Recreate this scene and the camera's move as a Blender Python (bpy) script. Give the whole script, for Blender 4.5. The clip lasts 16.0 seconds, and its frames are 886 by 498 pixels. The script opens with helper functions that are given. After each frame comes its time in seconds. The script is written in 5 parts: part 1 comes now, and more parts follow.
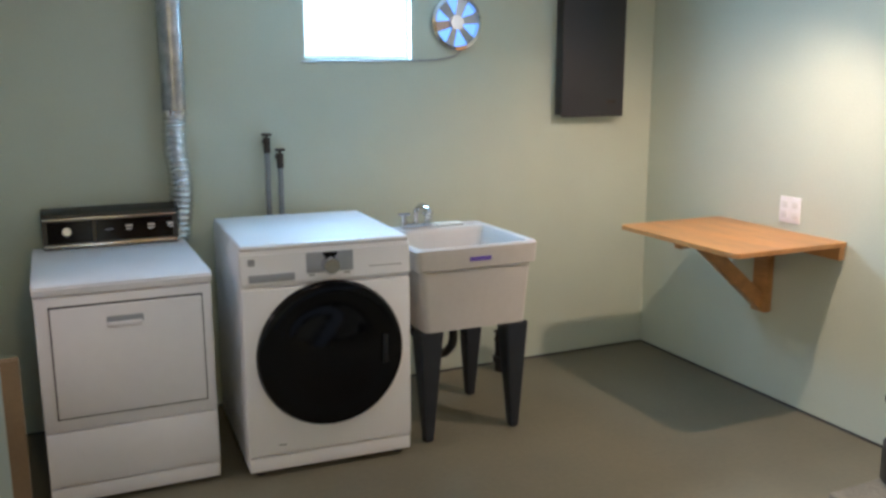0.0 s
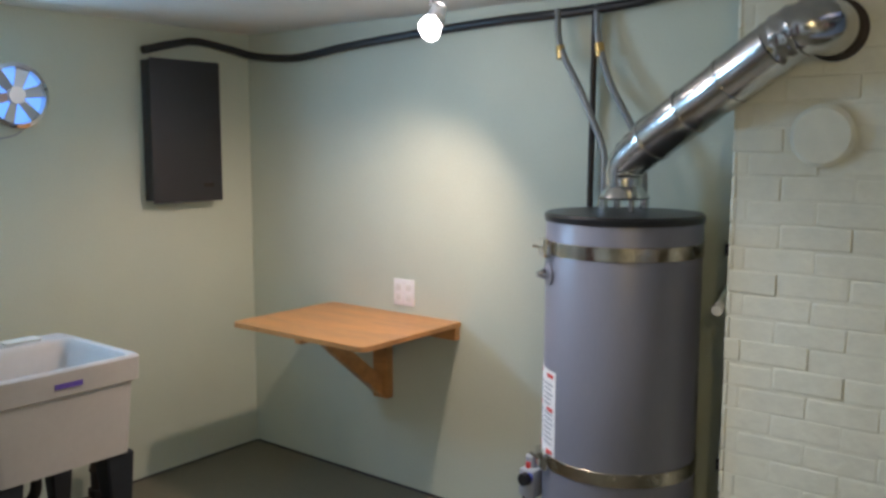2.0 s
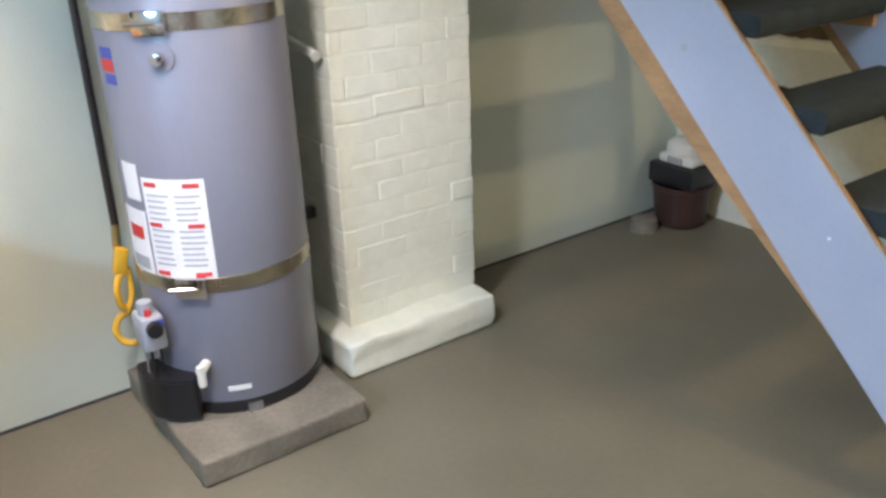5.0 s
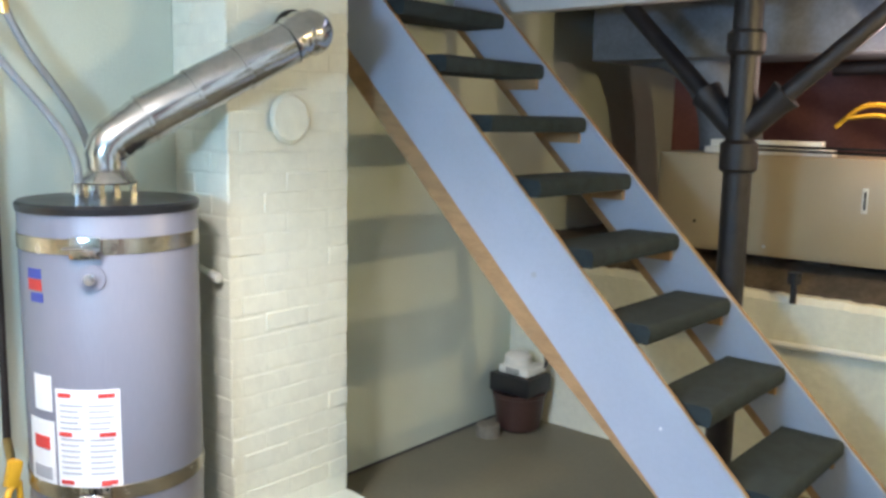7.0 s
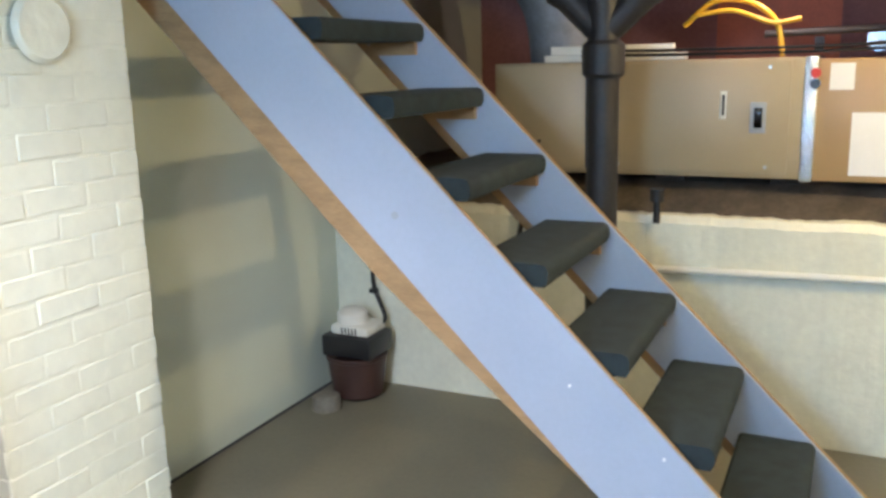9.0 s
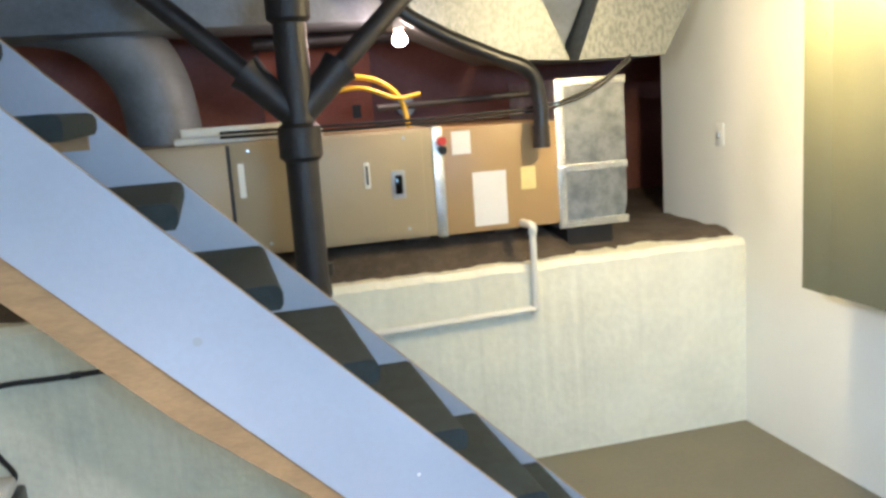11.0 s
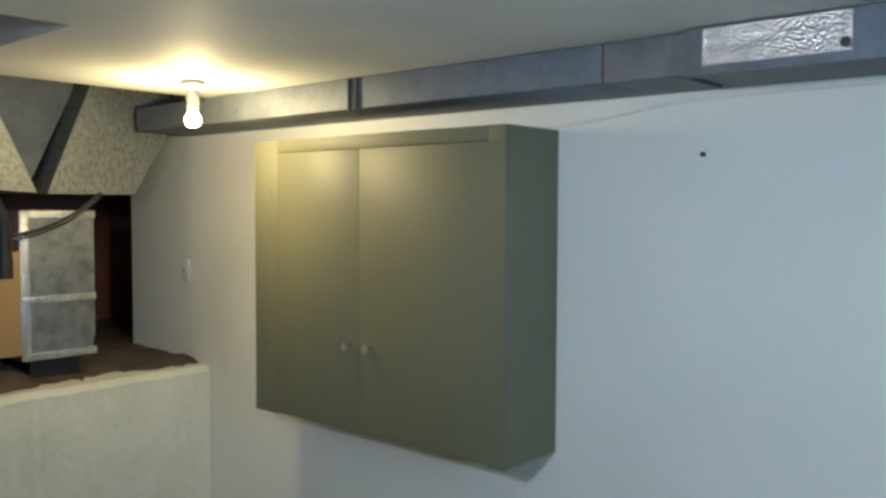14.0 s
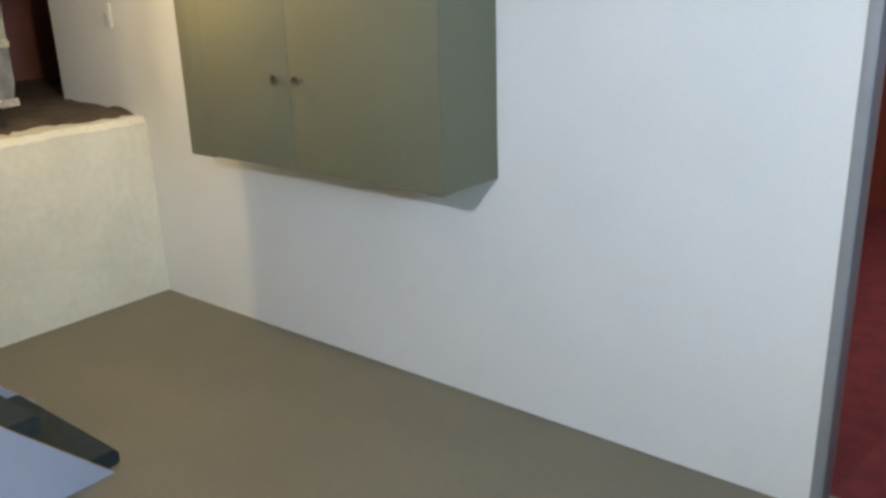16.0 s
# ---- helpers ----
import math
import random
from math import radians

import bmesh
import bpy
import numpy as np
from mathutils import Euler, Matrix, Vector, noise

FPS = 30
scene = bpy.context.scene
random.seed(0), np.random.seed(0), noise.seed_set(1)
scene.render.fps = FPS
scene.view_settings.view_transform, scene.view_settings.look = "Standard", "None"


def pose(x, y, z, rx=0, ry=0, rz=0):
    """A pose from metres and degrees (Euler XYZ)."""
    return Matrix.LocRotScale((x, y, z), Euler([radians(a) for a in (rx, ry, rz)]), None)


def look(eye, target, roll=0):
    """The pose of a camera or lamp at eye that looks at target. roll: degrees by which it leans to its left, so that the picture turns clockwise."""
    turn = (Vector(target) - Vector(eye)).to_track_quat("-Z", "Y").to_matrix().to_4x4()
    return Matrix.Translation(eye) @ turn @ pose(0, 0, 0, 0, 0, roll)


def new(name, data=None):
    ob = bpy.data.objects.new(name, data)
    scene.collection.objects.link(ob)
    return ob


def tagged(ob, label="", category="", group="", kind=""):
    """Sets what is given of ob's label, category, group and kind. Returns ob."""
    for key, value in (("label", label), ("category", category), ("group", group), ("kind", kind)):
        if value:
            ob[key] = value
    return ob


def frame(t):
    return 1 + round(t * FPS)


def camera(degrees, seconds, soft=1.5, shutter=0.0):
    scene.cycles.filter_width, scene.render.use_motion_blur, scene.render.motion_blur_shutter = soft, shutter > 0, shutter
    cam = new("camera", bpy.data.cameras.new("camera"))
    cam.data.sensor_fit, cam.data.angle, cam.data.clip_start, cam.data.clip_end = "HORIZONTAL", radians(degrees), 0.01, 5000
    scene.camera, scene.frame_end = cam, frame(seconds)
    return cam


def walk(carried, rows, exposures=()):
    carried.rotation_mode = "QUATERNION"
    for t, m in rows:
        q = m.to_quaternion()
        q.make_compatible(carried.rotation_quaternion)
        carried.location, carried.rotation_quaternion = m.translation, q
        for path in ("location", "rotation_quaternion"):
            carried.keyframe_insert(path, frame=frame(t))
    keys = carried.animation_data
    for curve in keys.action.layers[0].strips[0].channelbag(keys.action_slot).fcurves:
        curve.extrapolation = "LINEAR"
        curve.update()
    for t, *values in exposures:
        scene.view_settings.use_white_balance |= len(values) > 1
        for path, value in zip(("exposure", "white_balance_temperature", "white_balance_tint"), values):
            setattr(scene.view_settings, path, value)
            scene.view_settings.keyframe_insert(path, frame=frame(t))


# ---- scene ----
cam = camera(54.6, 16.0, soft=3.0)
PATH = [
    (0, pose(-3.136, -4.017, 1.557, 78.66, 0.07, -24.55)),
    (0.5, pose(-3.105, -4.065, 1.583, 78.88, 0.06, -31.24)),
    (1, pose(-3.059, -4.043, 1.600, 79.47, -0.69, -37.03)),
    (1.5, pose(-3.067, -3.869, 1.611, 83.23, -1.18, -44.16)),
    (2, pose(-2.987, -3.631, 1.627, 83.02, -0.09, -52.00)),
    (2.5, look((-2.753, -3.254, 1.569), (-1.061, -2.243, 1.230), -1.4)),
    (3.0, look((-2.569, -2.818, 1.553), (-0.755, -2.157, 1.029), -2.5)),
    (3.5, look((-2.559, -2.434, 1.572), (-0.704, -2.189, 0.865), -3.9)),
    (4.0, look((-2.698, -1.871, 1.507), (-0.875, -2.279, 0.791), -4.7)),
    (4.5, look((-2.720, -1.573, 1.537), (-1.093, -2.423, 0.743), -4.4)),
    (5.0, look((-2.726, -1.392, 1.578), (-1.229, -2.462, 0.795), -2.1)),
    (5.2, look((-2.784, -1.358, 1.576), (-1.266, -2.451, 0.867), -2.1)),
    (7.3, pose(-2.825, -0.922, 1.662, 81.77, -1.25, -141.30)),
    (7.5, pose(-2.773, -0.965, 1.621, 81.21, -1.15, -142.90)),
    (8.0, pose(-2.641, -1.031, 1.594, 78.99, -0.68, -147.04)),
    (8.5, pose(-2.510, -1.097, 1.565, 76.33, -1.14, -149.61)),
    (9.0, pose(-2.258, -1.324, 1.537, 77.77, 1.44, -154.69)),
    (9.5, pose(-1.982, -1.391, 1.513, 76.36, 4.31, -166.41)),
    (9.7, pose(-1.811, -1.431, 1.532, 75.63, 5.31, -173.75)),
    (11.8, pose(-1.075, -1.308, 1.694, 84.59, 1.41, -200.21)),
    (12.0, pose(-1.128, -1.303, 1.663, 85.53, 0.72, -201.95)),
    (12.5, pose(-0.990, -1.207, 1.670, 86.45, -0.10, -211.10)),
    (13.0, pose(-0.972, -1.234, 1.683, 87.03, -0.79, -219.85)),
    (13.5, pose(-0.980, -1.118, 1.679, 87.81, -1.05, -223.15)),
    (14.0, pose(-1.021, -1.067, 1.723, 87.12, -0.22, -229.06)),
    (14.5, pose(-1.034, -0.997, 1.721, 84.62, -0.52, -232.43)),
    (15.0, pose(-1.046, -1.006, 1.623, 80.43, 0.44, -232.11)),
    (15.5, pose(-1.130, -0.989, 1.571, 74.83, 1.36, -232.33)),
    (16.0, pose(-1.188, -1.056, 1.564, 71.64, 1.76, -231.34)),
]
EXPOSURES = [
    (0.0, -0.35, 5950, 19), (0.5, -0.48, 5950, 18), (1.5, -0.75, 5900, 19), (2.0, -0.75, 5850, 20), (3.0, -0.25, 5650, 21), (4.0, -0.15, 5800, 22),
    (5.0, 0.2, 5950, 24), (7.5, 0.5, 5900, 19), (8.5, 0.57, 5900, 19), (9.5, 0.62, 5950, 22), (11.8, 0.65, 5850, 11), (12.0, 0.45, 5800, 6),
    (12.5, -0.4, 5600, 4), (13.5, -0.87, 5650, 9), (14.5, -0.87, 6000, 20), (15.5, -0.4, 6150, 23), (16.0, -0.15, 6150, 23)]
walk(cam, PATH, EXPOSURES)

# ---- plan, in metres: the corner behind the folding table is the origin ----
XW, YS = -3.53, -4.82          # west wall, south low wall
ZC = 2.19                      # ceiling
LOW = 0.905                    # top of the low wall
WT = 0.085                     # thickness of the west wall
YB = -6.7                      # back of the crawl space

# ---- light ----
world = bpy.data.worlds.new("world")
scene.world = world
world.use_nodes = True
wn = world.node_tree.nodes
sky = wn.new("ShaderNodeTexSky")
sky.sky_type = "NISHITA"
sky.sun_disc = False
sky.sun_elevation, sky.sun_rotation = radians(40), radians(200)
world.node_tree.links.new(sky.outputs[0], wn["Background"].inputs[0])
wn["Background"].inputs[1].default_value = 0.12


def lamp(name, kind, m, power, colour, **more):
    data = bpy.data.lights.new(name, kind)
    data.energy, data.color = power, colour
    if kind == "SPOT":
        data.spot_size, data.spot_blend = radians(more["size"]), more["blend"]
        data.shadow_soft_size = more.get("soft", 0.03)
    elif kind == "POINT":
        data.shadow_soft_size = more.get("soft", 0.03)
    elif kind == "AREA":
        data.shape, data.size, data.size_y = "RECTANGLE", more["w"], more["h"]
    ob = new(name, data)
    ob.matrix_world = m
    return ob


SPOT1 = (-0.54, -1.665, 2.03)
SPOT2 = (-1.35, -1.55, 2.135)
SPOT3 = (-0.73, -1.81, 2.01)
BULB_ROOM = (-2.86, -3.91, 2.045)
BULB_CRAWL = (-1.97, -4.95, 1.90)
WARM = (1.0, 0.80, 0.55)
AIM1, AIM2, AIM3 = (-0.49, -1.188, 1.153), (-0.82, -2.76, 0.42), (-3.53, -2.75, 0.9)
lamp("table_spot_light", "SPOT", look(SPOT1, AIM1), 86, (1.0, 0.74, 0.50), size=112, blend=0.8)
# Added fill with no known fixture; brightens chimney, floor and stairs.
lamp("stair_fill_spot", "SPOT", look(SPOT2, AIM2), 150, (1.0, 0.96, 0.85), size=74, blend=0.85, soft=0.11)
# Added cool fill, standing in for daylight on the cabinet wall.
lamp("wall_fill_spot", "SPOT", look(SPOT3, AIM3), 140, (0.86, 0.95, 1.0), size=96, blend=0.9)
lamp("room_bulb_light", "POINT", pose(*BULB_ROOM), 37, (1.0, 0.77, 0.34), soft=0.035)
lamp("crawl_bulb_light", "POINT", pose(*BULB_CRAWL), 5.2, (1.0, 0.72, 0.56), soft=0.035)
# Unseen area lamp added to brighten the carpet beyond the doorway.
lamp("next_room_fill", "AREA", look((-5.2, -1.2, 2.22), (-5.2, -1.2, 0)), 40, (1.0, 0.85, 0.7), w=0.6, h=0.6)
lamp("window_daylight", "AREA", look((-1.745, 0.10, 1.79), (-1.745, -1.0, 1.2)), 46, (0.40, 0.73, 1.0), w=0.50, h=0.28)


# ---- materials ----
def mat(name, base, rough=0.6, metal=0.0, vary=0.12, scale=6.0, fine=60.0, bump=0.15, second=None, spread=0.0, stretch=(1, 1, 1), emit=0.0, coat=0.0, lo=0.45, hi=0.62, gloss=0.08):
    """A surface with broad stains, fine grain, uneven gloss and relief."""
    m = bpy.data.materials.new(name)
    m.use_nodes = True
    nt = m.node_tree
    b = nt.nodes["Principled BSDF"]
    tc = nt.nodes.new("ShaderNodeTexCoord")
    mp = nt.nodes.new("ShaderNodeMapping")
    mp.inputs["Scale"].default_value = stretch
    nt.links.new(tc.outputs["Object"], mp.inputs[0])
    if spread:
        where = nt.nodes.new("ShaderNodeObjectInfo")
        nt.links.new(where.outputs["Location"], mp.inputs["Location"])
    big = nt.nodes.new("ShaderNodeTexNoise")
    big.inputs["Scale"].default_value, big.inputs["Detail"].default_value = scale, 6
    small = nt.nodes.new("ShaderNodeTexNoise")
    small.inputs["Scale"].default_value, small.inputs["Detail"].default_value = fine, 4
    for n in (big, small):
        nt.links.new(mp.outputs[0], n.inputs["Vector"])
    dark = second or tuple(c * (1 - vary) for c in base)
    ramp = nt.nodes.new("ShaderNodeValToRGB")
    ramp.color_ramp.elements[0].position, ramp.color_ramp.elements[1].position = lo - 0.1, hi
    ramp.color_ramp.elements[0].color, ramp.color_ramp.elements[1].color = (*dark, 1), (*base, 1)
    nt.links.new(big.outputs["Fac"], ramp.inputs[0])
    mix = nt.nodes.new("ShaderNodeMix")
    mix.data_type, mix.blend_type = "RGBA", "MULTIPLY"
    mix.inputs["Factor"].default_value = 1.0
    grain = nt.nodes.new("ShaderNodeMapRange")
    grain.inputs[1].default_value, grain.inputs[2].default_value = 0.3, 0.7
    grain.inputs[3].default_value, grain.inputs[4].default_value = 1 - vary * 0.7, 1.0
    nt.links.new(small.outputs["Fac"], grain.inputs[0])
    nt.links.new(ramp.outputs[0], mix.inputs["A"])
    nt.links.new(grain.outputs[0], mix.inputs["B"])
    out = mix.outputs["Result"]
    if spread:
        info = nt.nodes.new("ShaderNodeObjectInfo")
        hue = nt.nodes.new("ShaderNodeHueSaturation")
        rng = nt.nodes.new("ShaderNodeMapRange")
        rng.inputs[3].default_value, rng.inputs[4].default_value = 1 - spread, 1 + spread
        nt.links.new(info.outputs["Random"], rng.inputs[0])
        nt.links.new(rng.outputs[0], hue.inputs["Value"])
        nt.links.new(out, hue.inputs["Color"])
        out = hue.outputs[0]
    nt.links.new(out, b.inputs["Base Color"])
    rr = nt.nodes.new("ShaderNodeMapRange")
    rr.inputs[3].default_value, rr.inputs[4].default_value = max(0.03, rough - gloss), min(1, rough + gloss)
    nt.links.new(big.outputs["Fac"], rr.inputs[0])
    nt.links.new(rr.outputs[0], b.inputs["Roughness"])
    b.inputs["Metallic"].default_value = metal
    b.inputs["Coat Weight"].default_value = coat
    if bump:
        bp = nt.nodes.new("ShaderNodeBump")
        bp.inputs["Strength"].default_value, bp.inputs["Distance"].default_value = bump, 0.004
        nt.links.new(small.outputs["Fac"], bp.inputs["Height"])
        nt.links.new(bp.outputs[0], b.inputs["Normal"])
    return m


def glow(name, colour, power):
    m = bpy.data.materials.new(name)
    m.use_nodes = True
    b = m.node_tree.nodes["Principled BSDF"]
    b.inputs["Base Color"].default_value = (*colour, 1)
    b.inputs["Emission Color"].default_value = (*colour, 1)
    b.inputs["Emission Strength"].default_value = power
    return m


WALL = mat("cream_green_wall_paint", (0.59, 0.64, 0.535), 0.62, vary=0.05, scale=2.2, fine=90, bump=0.25)
WALLW = mat("white_wall_paint", (0.81, 0.82, 0.77), 0.6, vary=0.04, scale=2.0, fine=90, bump=0.2)
ROUGHWALL = mat("rough_cream_paint", (0.82, 0.81, 0.67), 0.66, vary=0.1, scale=3.5, fine=28, bump=0.9)
FLOOR = mat("painted_concrete_floor", (0.185, 0.168, 0.118), 0.5, vary=0.14, scale=2.4, fine=45, bump=0.25)
CEIL = mat("white_ceiling_paint", (0.78, 0.78, 0.74), 0.7, vary=0.06, scale=3, fine=60, bump=0.2)
BRICKP = mat("painted_brick", (0.78, 0.78, 0.65), 0.42, vary=0.06, scale=14, fine=26, bump=1.0, spread=0.02)
MORTAR = mat("painted_mortar", (0.77, 0.77, 0.64), 0.45, vary=0.06, scale=16, fine=30, bump=1.0)
CONC = mat("bare_concrete", (0.24, 0.215, 0.165), 0.8, vary=0.3, scale=7, fine=60, bump=1.0)
WHITE = mat("white_enamel", (0.88, 0.87, 0.89), 0.30, vary=0.02, scale=4, fine=30, bump=0.0, gloss=0.015)
DRYW = mat("dryer_white_enamel", (0.84, 0.82, 0.84), 0.32, vary=0.03, scale=4, fine=30, bump=0.0, gloss=0.015)
GREYP = mat("grey_plastic", (0.36, 0.38, 0.42), 0.35, vary=0.05, bump=0.0)
SILVER = mat("silver_plastic", (0.72, 0.72, 0.74), 0.25, 0.6, vary=0.05, bump=0.0)
DARKGLASS = mat("dark_smoked_glass", (0.003, 0.003, 0.004), 0.08, vary=0.02, bump=0.0)
DARKGLASS.node_tree.nodes["Principled BSDF"].inputs["Specular IOR Level"].default_value = 0.25
BLACKP = mat("black_plastic", (0.015, 0.015, 0.017), 0.35, vary=0.2, bump=0.1)
SEAM = mat("dark_seam", (0.05, 0.05, 0.055), 0.8, vary=0.1, bump=0.0)
CHROME = mat("chrome", (0.75, 0.75, 0.76), 0.12, 1.0, vary=0.06, bump=0.0)
GALV = mat("galvanised_steel", (0.55, 0.57, 0.58), 0.36, 0.9, vary=0.22, scale=16, fine=60, bump=0.25, second=(0.36, 0.38, 0.40))
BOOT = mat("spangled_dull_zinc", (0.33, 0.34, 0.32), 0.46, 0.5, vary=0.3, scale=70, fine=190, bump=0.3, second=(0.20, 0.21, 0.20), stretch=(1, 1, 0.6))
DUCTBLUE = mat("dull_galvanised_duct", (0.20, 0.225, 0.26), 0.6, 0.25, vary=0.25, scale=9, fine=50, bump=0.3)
FLUE = mat("bright_flue_metal", (0.70, 0.69, 0.67), 0.2, 1.0, vary=0.15, scale=12, fine=50, bump=0.15)
FOIL = mat("crumpled_foil_tape", (0.85, 0.85, 0.84), 0.18, 1.0, vary=0.2, scale=40, fine=120, bump=1.0)
SINKW = mat("off_white_sink_plastic", (0.58, 0.55, 0.52), 0.45, vary=0.06, scale=5, fine=50, bump=0.05)
LEGB = mat("dark_painted_leg", (0.025, 0.03, 0.04), 0.4, vary=0.2, bump=0.1)
PLY = mat("varnished_plywood", (0.66, 0.33, 0.115), 0.38, vary=0.2, scale=5, fine=40, bump=0.1, stretch=(3.0, 0.5, 3.0), second=(0.50, 0.25, 0.085))
RAW = mat("raw_lumber", (0.44, 0.265, 0.125), 0.6, vary=0.25, scale=6, fine=50, bump=0.3, stretch=(1, 4, 4))
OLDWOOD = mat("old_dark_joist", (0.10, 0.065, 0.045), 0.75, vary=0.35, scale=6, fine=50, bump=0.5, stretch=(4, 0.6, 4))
STRING = mat("blue_grey_stair_paint", (0.40, 0.445, 0.54), 0.42, vary=0.06, scale=3, fine=60, bump=0.2)
CARPET = mat("dark_green_tread_carpet", (0.028, 0.042, 0.045), 0.95, vary=0.35, scale=18, fine=220, bump=1.0)
HEATER = mat("grey_heater_enamel", (0.21, 0.21, 0.255), 0.34, vary=0.06, scale=4, fine=120, bump=0.12, stretch=(1, 1, 0.2))
STRAP = mat("strap_steel", (0.62, 0.55, 0.44), 0.25, 1.0, vary=0.2, scale=20, bump=0.2)
BRASS = mat("brass", (0.60, 0.42, 0.16), 0.3, 1.0, vary=0.2, bump=0.1)
YELLOW = mat("yellow_gas_line", (0.75, 0.42, 0.02), 0.4, vary=0.1, bump=0.1)
PAPER = mat("white_label_paper", (0.78, 0.77, 0.76), 0.6, vary=0.04, bump=0.0)
INK = mat("grey_print", (0.40, 0.40, 0.42), 0.7, vary=0.1, bump=0.0)
RED = mat("red_print", (0.62, 0.05, 0.04), 0.6, vary=0.1, bump=0.0)
BLUE = mat("blue_print", (0.06, 0.08, 0.36), 0.6, vary=0.1, bump=0.0)
PURPLE = mat("purple_print", (0.16, 0.10, 0.50), 0.6, vary=0.1, bump=0.0)
BLACKI = mat("black_cast_iron", (0.022, 0.018, 0.018), 0.5, vary=0.4, scale=12, fine=70, bump=0.7)
RUST = mat("dark_steel_pipe", (0.05, 0.038, 0.032), 0.5, 0.3, vary=0.3, bump=0.4)
HOSE = mat("grey_hose", (0.28, 0.30, 0.31), 0.5, vary=0.2, bump=0.2)
TAN = mat("tan_furnace_enamel", (0.36, 0.29, 0.185), 0.42, vary=0.06, scale=4, fine=120, bump=0.1)
TAN2 = mat("brown_tan_furnace_enamel", (0.40, 0.26, 0.12), 0.42, vary=0.06, scale=4, fine=120, bump=0.1)
PANEL = mat("charcoal_panel_enamel", (0.035, 0.035, 0.04), 0.5, vary=0.1, scale=5, fine=80, bump=0.15)
OLIVE = mat("olive_green_cabinet_paint", (0.175, 0.172, 0.105), 0.52, vary=0.06, scale=3, fine=70, bump=0.2)
DIRT = mat("dark_dirt", (0.13, 0.10, 0.075), 0.95, vary=0.4, scale=9, fine=45, bump=1.0)
PINK = mat("faded_red_plaster", (0.33, 0.145, 0.13), 0.8, vary=0.25, scale=3, fine=40, bump=0.6)
REDDISH = mat("red_brown_board", (0.30, 0.15, 0.10), 0.7, vary=0.2, scale=4, fine=50, bump=0.3)
ORANGE = mat("red_orange_board", (0.62, 0.16, 0.08), 0.6, vary=0.2, scale=5, fine=60, bump=0.3)
TRIM = mat("grey_door_trim_paint", (0.30, 0.31, 0.31), 0.45, vary=0.08, bump=0.15)
REDCARPET = mat("red_carpet", (0.17, 0.025, 0.03), 0.95, vary=0.35, scale=12, fine=200, bump=1.0)
REDWOOD = mat("red_brown_wood_panelling", (0.26, 0.065, 0.035), 0.45, vary=0.3, scale=4, fine=40, bump=0.2, stretch=(3, 3, 0.25))
BROWNP = mat("brown_plastic_basin", (0.06, 0.028, 0.022), 0.45, vary=0.2, bump=0.2)
CARD = mat("brown_board", (0.26, 0.17, 0.09), 0.8, vary=0.15, scale=4, fine=60, bump=0.3)
PVC = mat("white_pvc", (0.74, 0.73, 0.66), 0.4, vary=0.06, bump=0.0)
BULB = glow("lit_bulb", (1.0, 0.80, 0.42), 40.0)
BULB2 = glow("lit_bulb_pinkish", (1.0, 0.78, 0.62), 40.0)
BULB3 = glow("lit_halogen", (1.0, 0.92, 0.78), 40.0)
DAY = glow("bright_overcast_daylight", (0.80, 0.92, 1.0), 4.0)


# ---- mesh helpers ----
def box(bm, x0, x1, y0, y1, z0, z1, bevel=0.0, seg=2):
    g = bmesh.ops.create_cube(bm, size=1.0)
    vs = g["verts"]
    c = Vector(((x0 + x1) / 2, (y0 + y1) / 2, (z0 + z1) / 2))
    for v in vs:
        v.co = Vector((v.co.x * abs(x1 - x0), v.co.y * abs(y1 - y0), v.co.z * abs(z1 - z0))) + c
    if bevel:
        es = list({e for v in vs for e in v.link_edges})
        bmesh.ops.bevel(bm, geom=es, offset=bevel, segments=seg, affect="EDGES", profile=0.5)
    return bm


def rod(bm, a, b, r, r2=None, n=20, caps=True):
    a, b = Vector(a), Vector(b)
    d = b - a
    g = bmesh.ops.create_cone(bm, cap_ends=caps, segments=n, radius1=r, radius2=r if r2 is None else r2, depth=d.length)
    q = Vector((0, 0, 1)).rotation_difference(d).to_matrix().to_4x4()
    bmesh.ops.transform(bm, matrix=Matrix.Translation((a + b) / 2) @ q, verts=g["verts"])
    return bm


def tube(bm, pts, r, n=12, caps=True, radii=None):
    """A round tube along a line of points, bent smoothly."""
    P = [Vector(p) for p in pts]
    rings = []
    up = None
    for i, p in enumerate(P):
        d = (P[min(i + 1, len(P) - 1)] - P[max(i - 1, 0)]).normalized()
        if up is None:
            up = d.orthogonal().normalized()
        up = (up - d * up.dot(d)).normalized()
        side = d.cross(up)
        rr = radii[i] if radii else r
        rings.append([bm.verts.new(p + (up * math.cos(2 * math.pi * k / n) + side * math.sin(2 * math.pi * k / n)) * rr) for k in range(n)])
    for a, b in zip(rings, rings[1:]):
        for k in range(n):
            bm.faces.new((a[k], a[(k + 1) % n], b[(k + 1) % n], b[k]))
    if caps:
        bm.faces.new(rings[0][::-1])
        bm.faces.new(rings[-1])
    return bm


def smooth_line(pts, steps=8):
    """Catmull-Rom points through the given ones."""
    P = [Vector(p) for p in pts]
    P = [2 * P[0] - P[1]] + P + [2 * P[-1] - P[-2]]
    out = []
    for i in range(1, len(P) - 2):
        for k in range(steps):
            t = k / steps
            a, b, c, d = P[i - 1:i + 3]
            out.append(0.5 * ((2 * b) + (c - a) * t + (2 * a - 5 * b + 4 * c - d) * t * t + (3 * b - a - 3 * c + d) * t ** 3))
    return out + [P[-2]]


